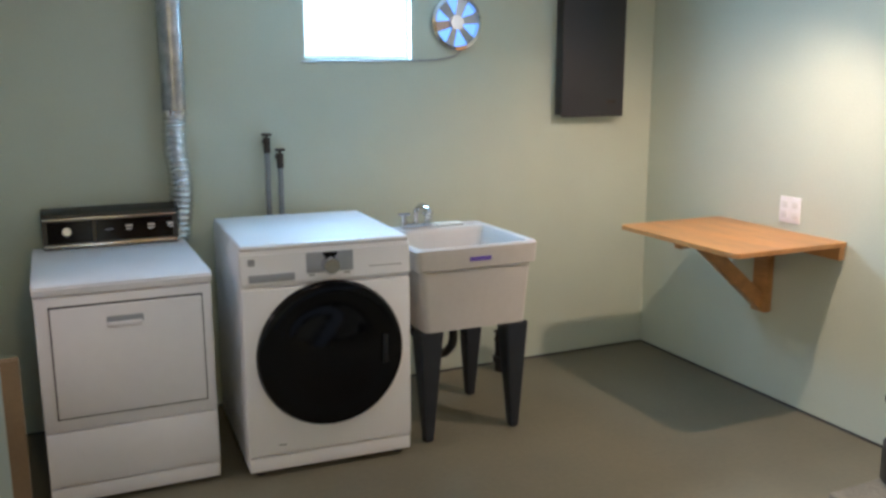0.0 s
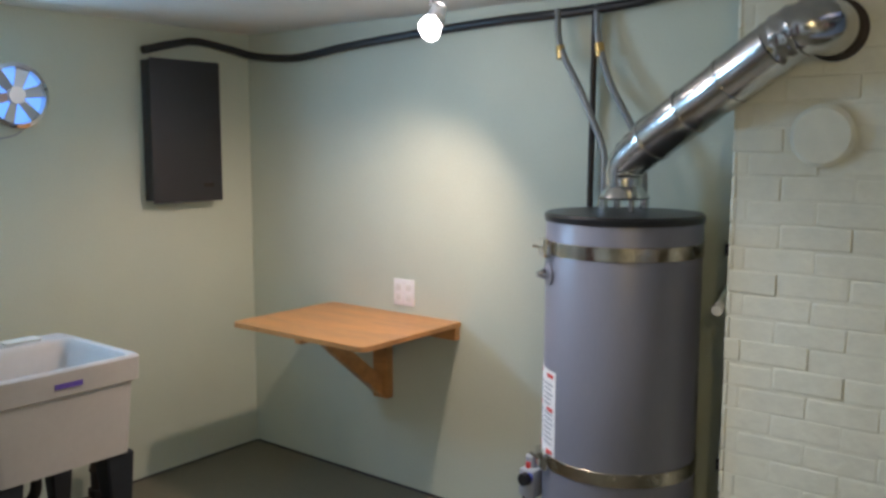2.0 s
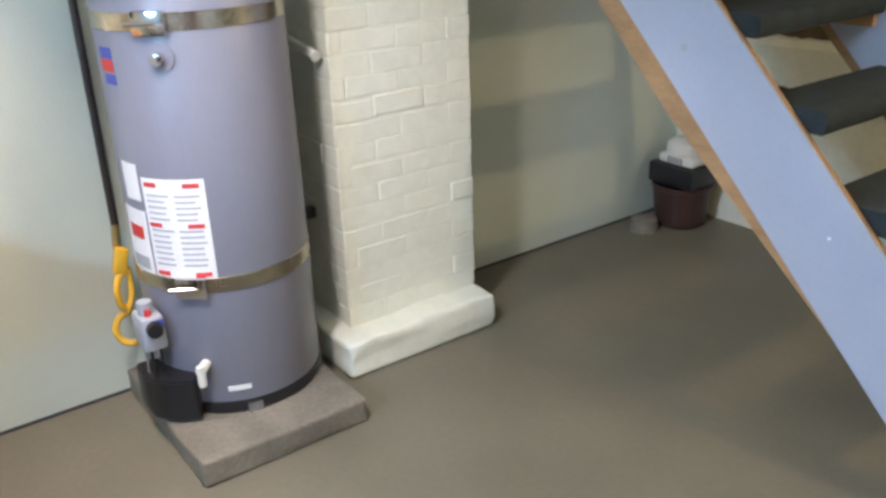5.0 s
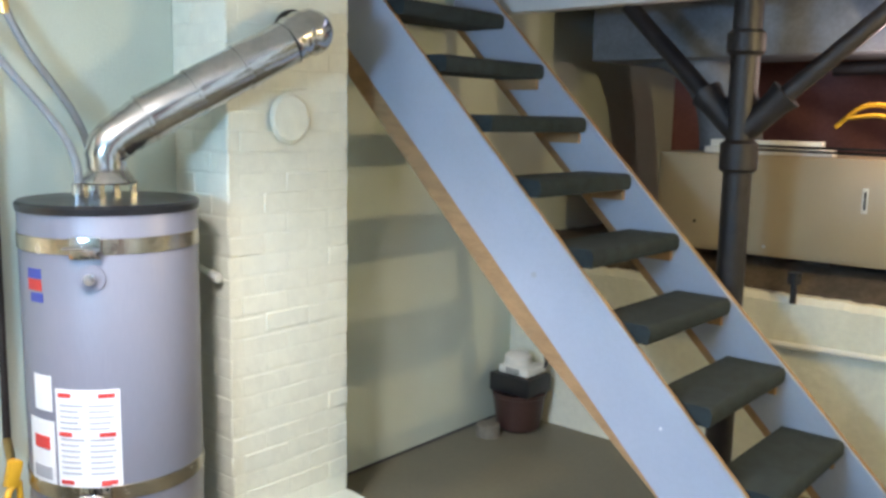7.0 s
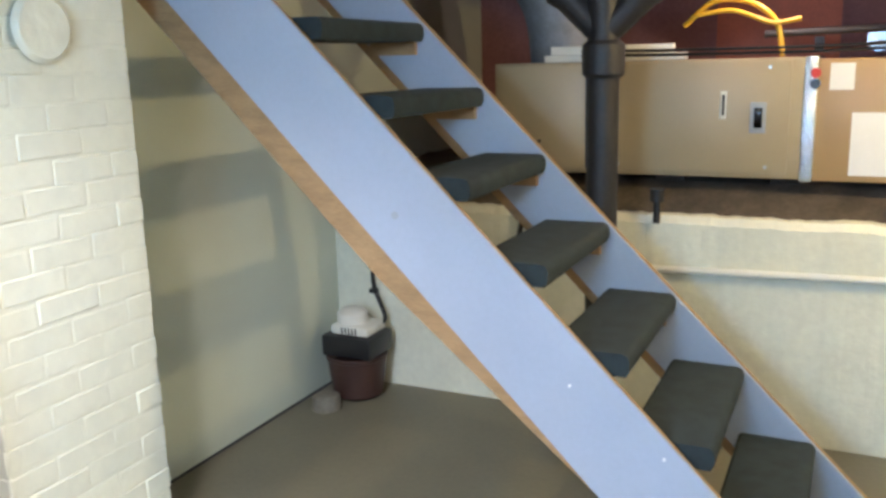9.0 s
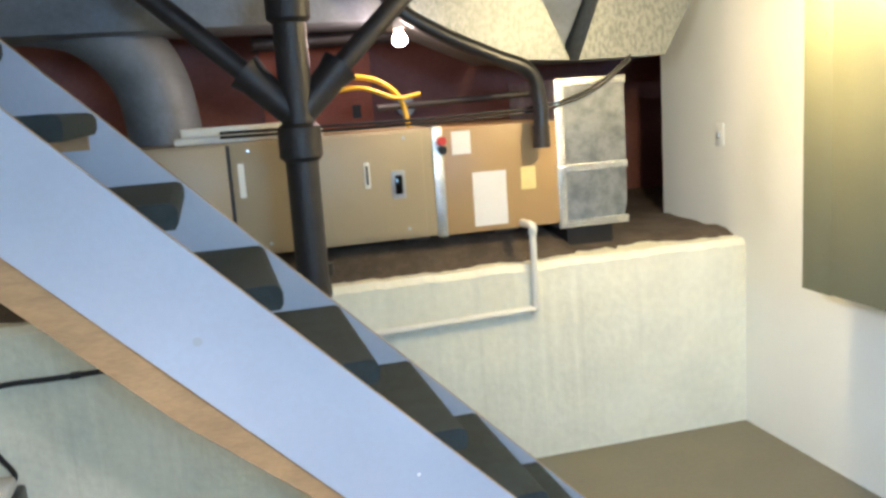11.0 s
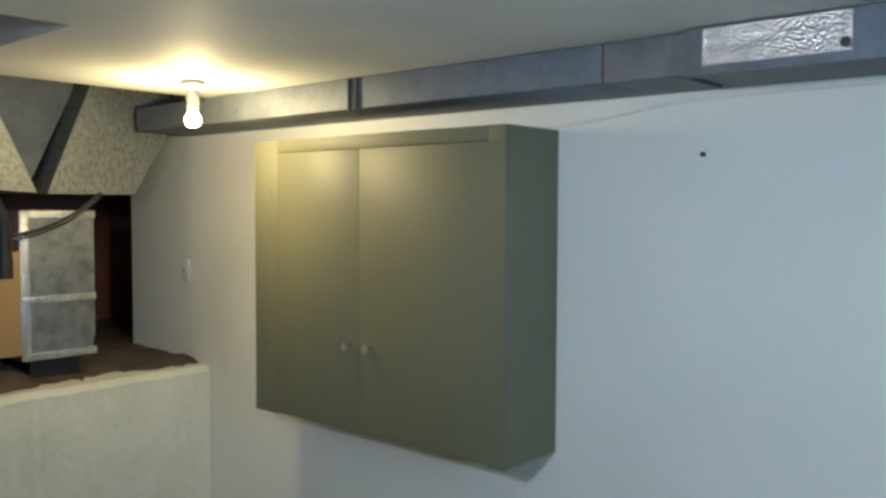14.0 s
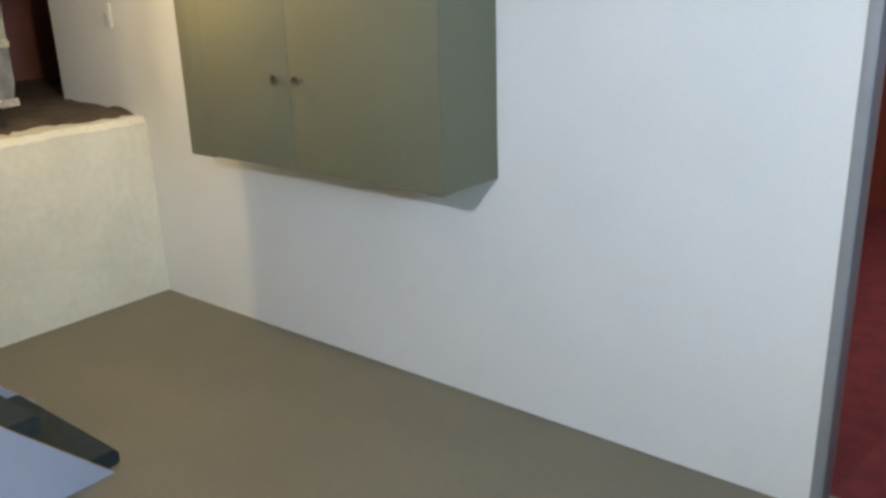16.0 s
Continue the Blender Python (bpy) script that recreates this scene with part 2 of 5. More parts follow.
def prism(bm, poly, axis, lo, hi):
    """A polygon in two axes pushed through along the third."""
    def at(p, v):
        q = list(p)
        q.insert(axis, v)
        return bm.verts.new(q)
    a = [at(p, lo) for p in poly]
    b = [at(p, hi) for p in poly]
    n = len(poly)
    bm.faces.new(a[::-1])
    bm.faces.new(b)
    for k in range(n):
        bm.faces.new((a[k], a[(k + 1) % n], b[(k + 1) % n], b[k]))
    return bm


def lathe(bm, c, profile, n=40):
    """Profile rows (radius, z) turned round the upright through c."""
    rings = []
    for r, z in profile:
        rings.append([bm.verts.new((c[0] + r * math.cos(2 * math.pi * k / n), c[1] + r * math.sin(2 * math.pi * k / n), z)) for k in range(n)] if r > 1e-5 else [bm.verts.new((c[0], c[1], z))])
    for a, b in zip(rings, rings[1:]):
        for k in range(n):
            j = (k + 1) % n
            if len(a) == 1 and len(b) > 1:
                bm.faces.new((a[0], b[j], b[k]))
            elif len(b) == 1 and len(a) > 1:
                bm.faces.new((a[k], a[j], b[0]))
            elif len(a) > 1:
                bm.faces.new((a[k], a[j], b[j], b[k]))
    return bm


def finish(bm, name, material, smooth=None):
    bmesh.ops.recalc_face_normals(bm, faces=bm.faces)
    me = bpy.data.meshes.new(name)
    bm.to_mesh(me)
    bm.free()
    me.materials.append(material)
    if smooth:
        for p in me.polygons:
            p.use_smooth = True
        me.set_sharp_from_angle(angle=radians(smooth))
    return me


def part(name, bm, material, parent=None, label="", smooth=40):
    ob = new(name, finish(bm, name, material, smooth))
    if parent is not None:
        ob.parent = parent
    if label:
        ob["label"] = label
    return ob


def thing(name, base, label, category, group="", kind=""):
    """An Empty at the thing's base that carries its parts, which are given in world places."""
    ob = new(name)
    ob.empty_display_size = 0.1
    tagged(ob, label, category, group, kind)
    return ob


def B():
    return bmesh.new()


def bx(*a, **k):
    return box(B(), *a, **k)


def structure(name, bm, material, label, category=""):
    ob = part(name, bm, material, smooth=None)
    return tagged(ob, label, category or name.split("_")[0], kind="structure")


# ---- large structure ----
T = 0.15
structure("floor", bx(XW - 0.02, T, YS - 0.2, T, -0.12, 0.0), FLOOR, "olive-brown painted concrete basement floor, slightly worn", "floor")

# north wall with a window opening and a round fan opening
WX0, WX1, WZ0, WZ1 = -2.015, -1.475, 1.645, 1.945
bm = B()
box(bm, XW - 0.15, WX0, 0, T, 0, ZC + 0.2)
box(bm, WX1, T, 0, T, 0, ZC + 0.2)
box(bm, WX0, WX1, 0, T, 0, WZ0)
box(bm, WX0, WX1, 0, T, WZ1, ZC + 0.2)
structure("wall_north", bm, WALL, "pale green-cream painted basement wall with a small window", "wall")
structure("wall_east", bx(0, T, YB, 0, 0, ZC + 0.5), WALL, "pale cream painted basement wall behind the folding table", "wall")

# west wall with the doorway
DY0, DY1, DZ = -1.60, -0.76, 2.005
bm = B()
box(bm, XW - WT, XW, -5.57, DY0 - 0.0, 0, ZC + 0.2)
box(bm, XW - WT, XW, DY1, 0, 0, ZC + 0.2)
box(bm, XW - WT, XW, DY0, DY1, DZ, ZC + 0.2)
structure("wall_west", bm, WALLW, "white painted wall with an open doorway", "wall")

# low retaining wall, with a rough plastered edge
bm = B()
n = 110
random.seed(3)
top = [(-3.53 + 3.53 * k / n) for k in range(n + 1)]
fr = []
for k, x in enumerate(top):
    fr.append((x, LOW + 0.006 * noise.noise(Vector((x * 5, 0, 0))) + random.uniform(-0.004, 0.003), random.uniform(-0.004, 0.004)))
lo = [bm.verts.new((x, YS, -0.01)) for x, z, d in fr]
m1 = [bm.verts.new((x, YS + d * 0.5, z - 0.03)) for x, z, d in fr]
m2 = [bm.verts.new((x, YS - 0.02 + d, z)) for x, z, d in fr]
bk = [bm.verts.new((x, YS - 0.22, z + 0.003)) for x, z, d in fr]
bb = [bm.verts.new((x, YS - 0.22, -0.01)) for x, z, d in fr]
for a, b in ((lo, m1), (m1, m2), (m2, bk), (bk, bb)):
    for k in range(n):
        bm.faces.new((a[k], a[k + 1], b[k + 1], b[k]))
structure("wall_south_low", bm, ROUGHWALL, "low cream painted rough concrete retaining wall below the crawl space", "wall")

# crawl space ground, back and side
bm = B()
nx, ny = 46, 20
grid = [[bm.verts.new((-6.0 + 6.0 * i / nx, YS - 0.06 - (YS - 0.06 - YB) * j / ny, LOW - 0.012 + (0.125 * min(1, j / 2) if -6.0 + 6.0 * i / nx > -2.66 else 0.04 * min(1, j / 2)) + 0.03 * noise.noise(Vector((i * 0.35, j * 0.5, 0))) * (1 if j > 0 else 0.1))) for i in range(nx + 1)] for j in range(ny + 1)]
for j in range(ny):
    for i in range(nx):
        bm.faces.new((grid[j][i], grid[j][i + 1], grid[j + 1][i + 1], grid[j + 1][i]))
tagged(part("crawl_ground", bm, DIRT, smooth=60), "dark bare dirt ground of the crawl space", "ground", kind="structure")
structure("wall_back", bx(-6.0, T, YB - 0.1, YB, 0.5, 2.8), PINK, "faded dull red plaster wall at the back of the crawl space", "wall")
structure("wall_crawl_west", bx(-6.1, -6.0, YB, -5.4, 0.5, 2.8), PINK, "dark far end wall of the crawl space", "wall")
# Dark joist colour puts the recess's shade into this wall.
structure("wall_crawl_north", bx(-6.0, XW - WT, -5.57, -5.45, 0.5, 2.8), OLDWOOD, "side wall of the crawl space recess, its shade put into the colour", "wall")

# ceilings
WELL_X, WELL_Y = -2.10, -3.29      # corner of the stairwell opening
bm = B()
box(bm, XW - WT, T, WELL_Y, T, ZC, ZC + 0.12)
box(bm, XW - WT, WELL_X, -4.33, WELL_Y, ZC, ZC + 0.12)
structure("ceiling", bm, CEIL, "white painted low basement ceiling", "ceiling")
structure("ceiling_crawl", bx(-6.1, T, YB - 0.1, -4.30, 2.52, 2.6), OLDWOOD, "dark wooden floor boards above the crawl space", "ceiling")
structure("ceiling_stairwell", bx(-2.2, T, -4.42, -3.2, 3.0, 3.1), OLDWOOD, "dark ceiling over the stairwell", "ceiling")
structure("stairwell_wall", bx(WELL_X, T, WELL_Y + 0.001, WELL_Y + 0.06, ZC + 0.121, 3.0), REDDISH, "red-brown board side of the stairwell", "wall")
structure("stairwell_end", bx(WELL_X - 0.06, WELL_X - 0.001, -4.42, WELL_Y + 0.06, ZC + 0.121, 3.0), CEIL, "white board end of the stairwell", "wall")

# room beyond the doorway
bm = bx(-7.0, XW - WT, -3.6, 1.2, -0.10, 0.012)
structure("carpet_floor", bm, REDCARPET, "dark red carpet of the next room", "carpet")
bm = B()
for k in range(24):
    box(bm, -7.02, -7.0 + (0.004 if k % 2 else 0.0), -3.6 + k * 0.2, -3.6 + k * 0.2 + 0.196, 0, 2.25)
box(bm, -7.06, -7.015, -3.6, 1.2, 0, 2.25)
structure("wall_panelled", bm, REDWOOD, "red-brown wood panelled wall of the next room", "wall")
structure("wall_next_south", bx(-7.0, XW - WT, -3.7, -3.6, 0, 2.3), REDWOOD, "wood panelled side wall of the next room", "wall")
structure("wall_next_north", bx(-7.0, XW - WT, 1.2, 1.3, 0, 2.3), REDWOOD, "wood panelled end wall of the next room", "wall")
structure("ceiling_next", bx(-7.0, XW - WT, -3.7, 1.3, 2.25, 2.35), CEIL, "white ceiling of the next room", "ceiling")
tr = thing("door_1", (0, 0, 0), "grey painted frame of the open doorway", "door frame", kind="structure")
part("jamb", bx(XW - WT - 0.01, XW + 0.006, DY0 - 0.004, DY0 + 0.03, 0, DZ, bevel=0.003), TRIM, tr)
part("jamb", bx(XW - WT - 0.01, XW + 0.006, DY1 - 0.03, DY1 + 0.004, 0, DZ, bevel=0.003), TRIM, tr)
part("head", bx(XW - WT - 0.01, XW + 0.006, DY0 + 0.03, DY1 - 0.03, DZ - 0.035, DZ + 0.01, bevel=0.003), TRIM, tr)
part("sill", bx(XW - WT, XW + 0.01, DY0 + 0.03, DY1 - 0.03, 0.0, 0.016, bevel=0.004), CONC, tr, "worn grey threshold")

# window: frame, pane, daylight behind
w = thing("window_1", (0, 0, 0), "small bright basement window with a thin white frame", "window", kind="structure")
for a in ((WX0, WX0 + 0.02, WZ0, WZ1), (WX1 - 0.02, WX1, WZ0, WZ1)):
    part("frame_side", bx(a[0], a[1], 0.035, 0.075, a[2], a[3]), WHITE, w)
for a in ((WX0 + 0.02, WX1 - 0.02, WZ0, WZ0 + 0.018), (WX0 + 0.02, WX1 - 0.02, WZ1 - 0.018, WZ1)):
    part("frame_rail", bx(a[0], a[1], 0.035, 0.075, a[2], a[3]), WHITE, w)
tagged(part("daylight_backdrop", bx(WX0 - 0.25, WX1 + 0.25, 0.40, 0.41, WZ0 - 0.3, WZ1 + 0.3), DAY), "bright overcast daylight outside the window", "backdrop", kind="structure")

for nm, a in (("wall_joint_east", (-0.007, -0.0005, -4.78, -0.01, 0.0005, 0.009)), ("wall_joint_north", (XW + 0.01, -0.008, -0.007, -0.0005, 0.0005, 0.007))):
    structure(nm, bx(*a), SEAM, "thin dark joint between the floor and the wall", "joint")

# ---- duct soffit along the west wall ----
d = thing("ceiling_duct", (0, 0, 0), "long dull galvanised rectangular duct along the ceiling edge", "duct")
part("trunk", bx(XW + 0.003, XW + 0.34, -4.90, -2.35, 2.075, ZC - 0.003, bevel=0.004), DUCTBLUE, d)
part("trunk", bx(XW + 0.003, XW + 0.34, -2.345, -0.02, 2.075, ZC - 0.003, bevel=0.004), DUCTBLUE, d)
for y in (-3.40, -3.36):
    part("joint_flange", bx(XW + 0.34, XW + 0.352, y - 0.004, y + 0.004, 2.07, ZC - 0.004), SEAM, d)
r = thing("duct_takeoff", (0, 0, 0), "dull metal takeoff box on the ceiling duct patched with shiny foil", "duct")
part("box", bx(XW + 0.342, XW + 0.375, -2.085, -1.47, 2.062, ZC - 0.004, bevel=0.004), DUCTBLUE, r)
bm = B()
box(bm, XW + 0.375, XW + 0.379, -2.03, -1.665, 2.086, ZC - 0.008)
bmesh.ops.subdivide_edges(bm, edges=bm.edges[:], cuts=9, use_grid_fill=True)
for v in bm.verts:
    if v.co.x > XW + 0.377:
        v.co.x += 0.007 * abs(noise.noise(v.co * 38)) + 0.003 * noise.noise(v.co * 90)
part("foil_patch", bm, FOIL, r, "crumpled bright foil patch", smooth=20)
bm = B()
rod(bm, (XW + 0.375, -1.678, 2.105), (XW + 0.392, -1.678, 2.105), 0.012, n=14)
part("screw_knob", bm, BLACKP, r)
part("seam", bx(XW + 0.10, XW + 0.343, -2.10, -2.092, 2.066, 2.0745), SEAM, r)

# ---- chimney of painted brick ----
CX, CY0, CY1 = -0.33, -3.252, -2.69
ch = thing("chimney", (0, 0, 0), "cream-green painted brick chimney with a raised base course", "chimney", kind="structure")
part("core", bx(CX + 0.0050, -0.003, CY0 + 0.0050, CY1 - 0.0050, 0.0, ZC - 0.002), MORTAR, ch)
bm = B()
box(bm, -0.447, -0.003, -3.255, -2.615, 0, 0.135, bevel=0.018, seg=3)
bmesh.ops.subdivide_edges(bm, edges=bm.edges[:], cuts=6, use_grid_fill=True)
for v in bm.verts:
    if v.co.z > 0.02:
        v.co += Vector((noise.noise(v.co * 9), noise.noise(v.co * 9 + Vector((7, 1, 2))), noise.noise(v.co * 8 + Vector((3, 8, 1))))) * 0.015
        v.co += Vector((noise.noise(v.co * 34), noise.noise(v.co * 34 + Vector((4, 1, 2))), noise.noise(v.co * 31 + Vector((1, 5, 1))))) * 0.006
part("plinth", bm, BRICKP, ch, "lumpy painted plinth of the chimney")
cv = thing("flue_cover", (0, 0, 0), "round painted metal cover plate over an old flue hole", "cover plate")
bm = B()
rod(bm, (CX - 0.010, -2.955, 1.652), (CX - 0.022, -2.955, 1.652), 0.092, 0.078, n=48)
part("plate", bm, BRICKP, cv)

# ---- water heater ----
HX, HY, HR, HT = -0.258, -2.296, 0.268, 1.395
sl = structure("concrete_slab", B(), CONC, "rough poured concrete pad under the water heater", "slab")
bm = B()
box(bm, -0.685, -0.003, -2.535, -1.985, 0.0, 0.085, bevel=0.010)
bmesh.ops.subdivide_edges(bm, edges=bm.edges[:], cuts=3, use_grid_fill=True)
for v in bm.verts:
    if v.co.z > 0.01:
        v.co += Vector((noise.noise(v.co * 11), noise.noise(v.co * 11 + Vector((7, 1, 2))), 0.6 * noise.noise(v.co * 10))) * 0.007
bm.to_mesh(sl.data)
bm.free()
sl.data.materials.clear()
sl.data.materials.append(CONC)
wh = thing("water_heater", (0, 0, 0), "tall grey enamelled gas water heater on a concrete pad", "water heater")
bm = lathe(B(), (HX, HY), [(HR - 0.03, 0.115), (HR - 0.005, 0.118), (HR, 0.13), (HR, HT - 0.030), (HR - 0.002, HT - 0.026)], 72)
part("body", bm, HEATER, wh)
part("top_cap", lathe(B(), (HX, HY), [(HR + 0.004, HT - 0.030), (HR + 0.006, HT - 0.010), (HR - 0.002, HT - 0.002), (HR - 0.03, HT), (0, HT + 0.004)], 72), BLACKP, wh, "black domed top cap")
part("base_ring", lathe(B(), (HX, HY), [(HR - 0.012, 0.09), (HR + 0.003, 0.092), (HR + 0.003, 0.125), (HR - 0.01, 0.128)], 72), BLACKP, wh, "black base ring")
for z, tone in ((1.275, "upper"), (0.525, "lower")):
    part("seismic_strap", lathe(B(), (HX, HY), [(HR + 0.001, z - 0.024), (HR + 0.004, z - 0.022), (HR + 0.004, z + 0.022), (HR + 0.001, z + 0.024)], 72), STRAP, wh, "shiny steel seismic strap")
    a = radians(138)
    p = Vector((HX + (HR + 0.012) * math.cos(a), HY + (HR + 0.012) * math.sin(a), z))
    bm = B()
    box(bm, -0.012, 0.012, -0.045, 0.045, -0.032, 0.032, bevel=0.004)
    bmesh.ops.transform(bm, matrix=Matrix.Translation(p) @ Matrix.Rotation(a, 4, "Z"), verts=bm.verts)
    part("strap_clamp", bm, CHROME, wh, "bright bolted strap clamp")
    bm = B()
    rod(bm, p + Vector((-0.03, -0.03, 0)), p + Vector((0.02, 0.06, 0)), 0.006, n=8)
    part("clamp_bolt", bm, CHROME, wh)
for k, a in enumerate((165, 45, 285)):
    p = (HX + (HR - 0.01) * math.cos(radians(a)), HY + (HR - 0.01) * math.sin(radians(a)))
    part("foot", bx(p[0] - 0.022, p[0] + 0.022, p[1] - 0.022, p[1] + 0.022, 0.084, 0.115), GALV, wh, "small steel foot")


def on_tank(name, a0, a1, z0, z1, material, parent, label="", out=0.002, n=10):
    """A sheet wrapped on the tank between two bearings."""
    bm = B()
    rows = []
    for z in (z0, z1):
        rows.append([bm.verts.new((HX + (HR + out) * math.cos(radians(a0 + (a1 - a0) * k / n)), HY + (HR + out) * math.sin(radians(a0 + (a1 - a0) * k / n)), z)) for k in range(n + 1)])
    for k in range(n):
        bm.faces.new((rows[0][k], rows[0][k + 1], rows[1][k + 1], rows[1][k]))
    g = bmesh.ops.extrude_face_region(bm, geom=bm.faces[:])
    for v in g["geom"]:
        if isinstance(v, bmesh.types.BMVert):
            v.co.x = HX + (v.co.x - HX) * (HR + out - 0.0015) / (HR + out)
            v.co.y = HY + (v.co.y - HY) * (HR + out - 0.0015) / (HR + out)
    return part(name, bm, material, parent, label)


lab = on_tank("warning_label", 113, 154, 0.545, 0.850, PAPER, wh, "white instruction label with red and grey print")
lab2 = on_tank("side_label", 86, 111, 0.545, 0.745, PAPER, wh, "white side label with a red panel")
on_tank("energy_label", 94, 110, 0.775, 0.885, PAPER, wh, "plain white paper label")
on_tank("print_red", 92, 107, 0.655, 0.695, RED, lab2, out=0.0035)
on_tank("print_bar", 90, 108, 0.56, 0.60, INK, lab2, out=0.0035)
for z in (0.825, 0.705, 0.555):
    on_tank("print_red", 115, 124, z, z + 0.013, RED, lab, out=0.0035)
    on_tank("print_red", 141, 151, z, z + 0.013, RED, lab, out=0.0035)
random.seed(5)
for col in ((116, 132), (135, 151)):
    for k in range(15):
        z = 0.553 + k * 0.0175
        if min(abs(z - q) for q in (0.831, 0.711, 0.561)) > 0.014:
            on_tank("print_line", col[0], col[1] - random.uniform(0, 4), z, z + 0.006, INK, lab, out=0.0035, n=4)
on_tank("brand_badge", 93, 106, 1.175, 1.205, BLUE, wh, "small blue and red badge")
on_tank("brand_badge", 93, 106, 1.140, 1.173, RED, wh)
on_tank("brand_badge", 95, 107, 1.105, 1.133, BLUE, wh)
on_tank("rating_plate", 150, 165, 0.165, 0.182, PAPER, wh)
a = radians(140)
u = Vector((math.cos(a), math.sin(a), 0))
p = Vector((HX, HY, 1.185)) + u * HR
bm = B()
rod(bm, p, p + u * 0.006, 0.04, n=28)
part("relief_plate", bm, HEATER, wh, "round grey rosette")
bm = B()
rod(bm, p, p + u * 0.03, 0.017, n=20)
rod(bm, p + u * 0.03, p + u * 0.045, 0.011, n=16)
part("relief_plug", bm, CHROME, wh, "chrome plug")
# burner controls on the north-west side
a = radians(106)
u = Vector((math.cos(a), math.sin(a), 0))
p = Vector((HX, HY, 0.39)) + u * (HR + 0.045)
bm = B()
box(bm, p.x - 0.055, p.x + 0.045, p.y - 0.04, p.y + 0.03, 0.325, 0.435, bevel=0.012)
rod(bm, p + Vector((-0.01, 0, 0.04)), p + Vector((-0.01, 0, 0.085)), 0.022, n=18)
rod(bm, p + Vector((-0.02, 0.0, -0.06)), p + Vector((-0.02, 0.0, -0.095)), 0.017, n=16)
gv = part("gas_valve", bm, GREYP, wh, "grey metal gas control valve")
bm = B()
rod(bm, p + Vector((-0.05, -0.005, 0.01)), p + Vector((-0.075, -0.002, 0.01)), 0.026, 0.023, n=24)
part("valve_knob", bm, BLACKP, gv, "dark temperature dial")
part("print_panel", bx(p.x - 0.0565, p.x - 0.0545, p.y - 0.034, p.y - 0.008, 0.395, 0.425), BLUE, gv, "small blue plate")
bm = B()
rod(bm, p + Vector((-0.03, 0.0, 0.045)), p + Vector((-0.03, 0.0, 0.066)), 0.010, n=14)
part("button", bm, RED, gv, "red pilot button")
for dx, dy in ((-0.035, 0.012), (-0.012, -0.022), (0.012, 0.016)):
    part("burner_tube", tube(B(), smooth_line([p + Vector((dx, dy, -0.05)), p + Vector((dx - 0.012, dy, -0.10)), p + Vector((dx - 0.004, dy, -0.17)), p + Vector((dx, dy, -0.21))], 5), 0.0045, n=8), GALV if dx > 0 else BLACKP, wh, "thin burner tube")
bm = prism(B(), [(p.x - 0.135, p.y - 0.075), (p.x - 0.10, p.y - 0.012), (p.x - 0.04, p.y + 0.035), (p.x + 0.09, p.y + 0.035), (p.x + 0.09, p.y - 0.06), (p.x - 0.09, p.y - 0.10)], 2, 0.096, 0.232)
bmesh.ops.bevel(bm, geom=bm.edges[:], offset=0.006, segments=2, affect="EDGES")
part("burner_cover", bm, BLACKP, wh, "black burner access cover")
a = radians(138)
u = Vector((math.cos(a), math.sin(a), 0))
q = Vector((HX, HY, 0.265)) + u * HR
bm = B()
rod(bm, q, q + u * 0.05, 0.016, n=16)
rod(bm, q + u * 0.045 + Vector((0, 0, 0.015)), q + u * 0.045 - Vector((0, 0, 0.05)), 0.013, n=14)
part("drain_valve", bm, PVC, wh, "white plastic drain tap")
# heater piping
gl = thing("gas_line", (0, 0, 0), "yellow coated flexible gas line looped beside the water heater", "gas pipe")
bm = tube(B(), smooth_line([(-0.14, -2.012, 0.50), (-0.15, -1.985, 0.48), (-0.16, -1.972, 0.44), (-0.16, -1.978, 0.39), (-0.15, -2.0, 0.365), (-0.145, -1.965, 0.345), (-0.15, -1.948, 0.31), (-0.16, -1.960, 0.272), (-0.18, -1.990, 0.262), (-0.22, -1.999, 0.29), (-0.27, -1.995, 0.33)]), 0.011, n=12)
part("flexible_hose", bm, YELLOW, gl)
bm = tube(B(), smooth_line([(-0.135, -2.022, 0.50), (-0.14, -2.022, 0.44), (-0.15, -2.012, 0.40), (-0.16, -1.992, 0.366)]), 0.010, n=12)
part("flexible_hose", bm, YELLOW, gl)
bm = bx(-0.155, -0.12, -2.024, -1.985, 0.49, 0.575, bevel=0.005)
bmesh.ops.transform(bm, matrix=Matrix.Translation((-0.137, -2.0, 0.53)) @ Matrix.Rotation(radians(14), 4, "X") @ Matrix.Translation((0.137, 2.0, -0.53)), verts=bm.verts)
part("tag", bm, YELLOW, gl, "yellow gas cock tag")
part("cock", tube(B(), [(-0.03, -2.035, 0.605), (-0.08, -2.02, 0.59), (-0.13, -2.005, 0.57)], 0.014, n=12), BRASS, gl, "brass gas cock")
bm = tube(B(), [(-0.03, -2.035, 0.60), (-0.03, -2.045, ZC - 0.06)], 0.012, n=12)
part("riser", bm, RUST, gl, "dark steel riser pipe")
fl = thing("flue_pipe", (0, 0, 0), "shiny galvanised flue pipe rising from the heater into the chimney", "flue pipe")
F0 = Vector((HX, HY, HT + 0.06))
F1 = Vector((HX, HY - 0.005, 1.555))
F2 = Vector((HX - 0.035, HY - 0.115, 1.645))
F3 = Vector((-0.455, -2.85, 1.905))
F4 = Vector((-0.45, -2.945, 1.945))
F5 = Vector((CX + 0.01, -2.975, 1.95))
bm = lathe(B(), (HX, HY), [(0.085, HT + 0.045), (0.088, HT + 0.05), (0.062, HT + 0.085), (0.055, HT + 0.09)], 32)
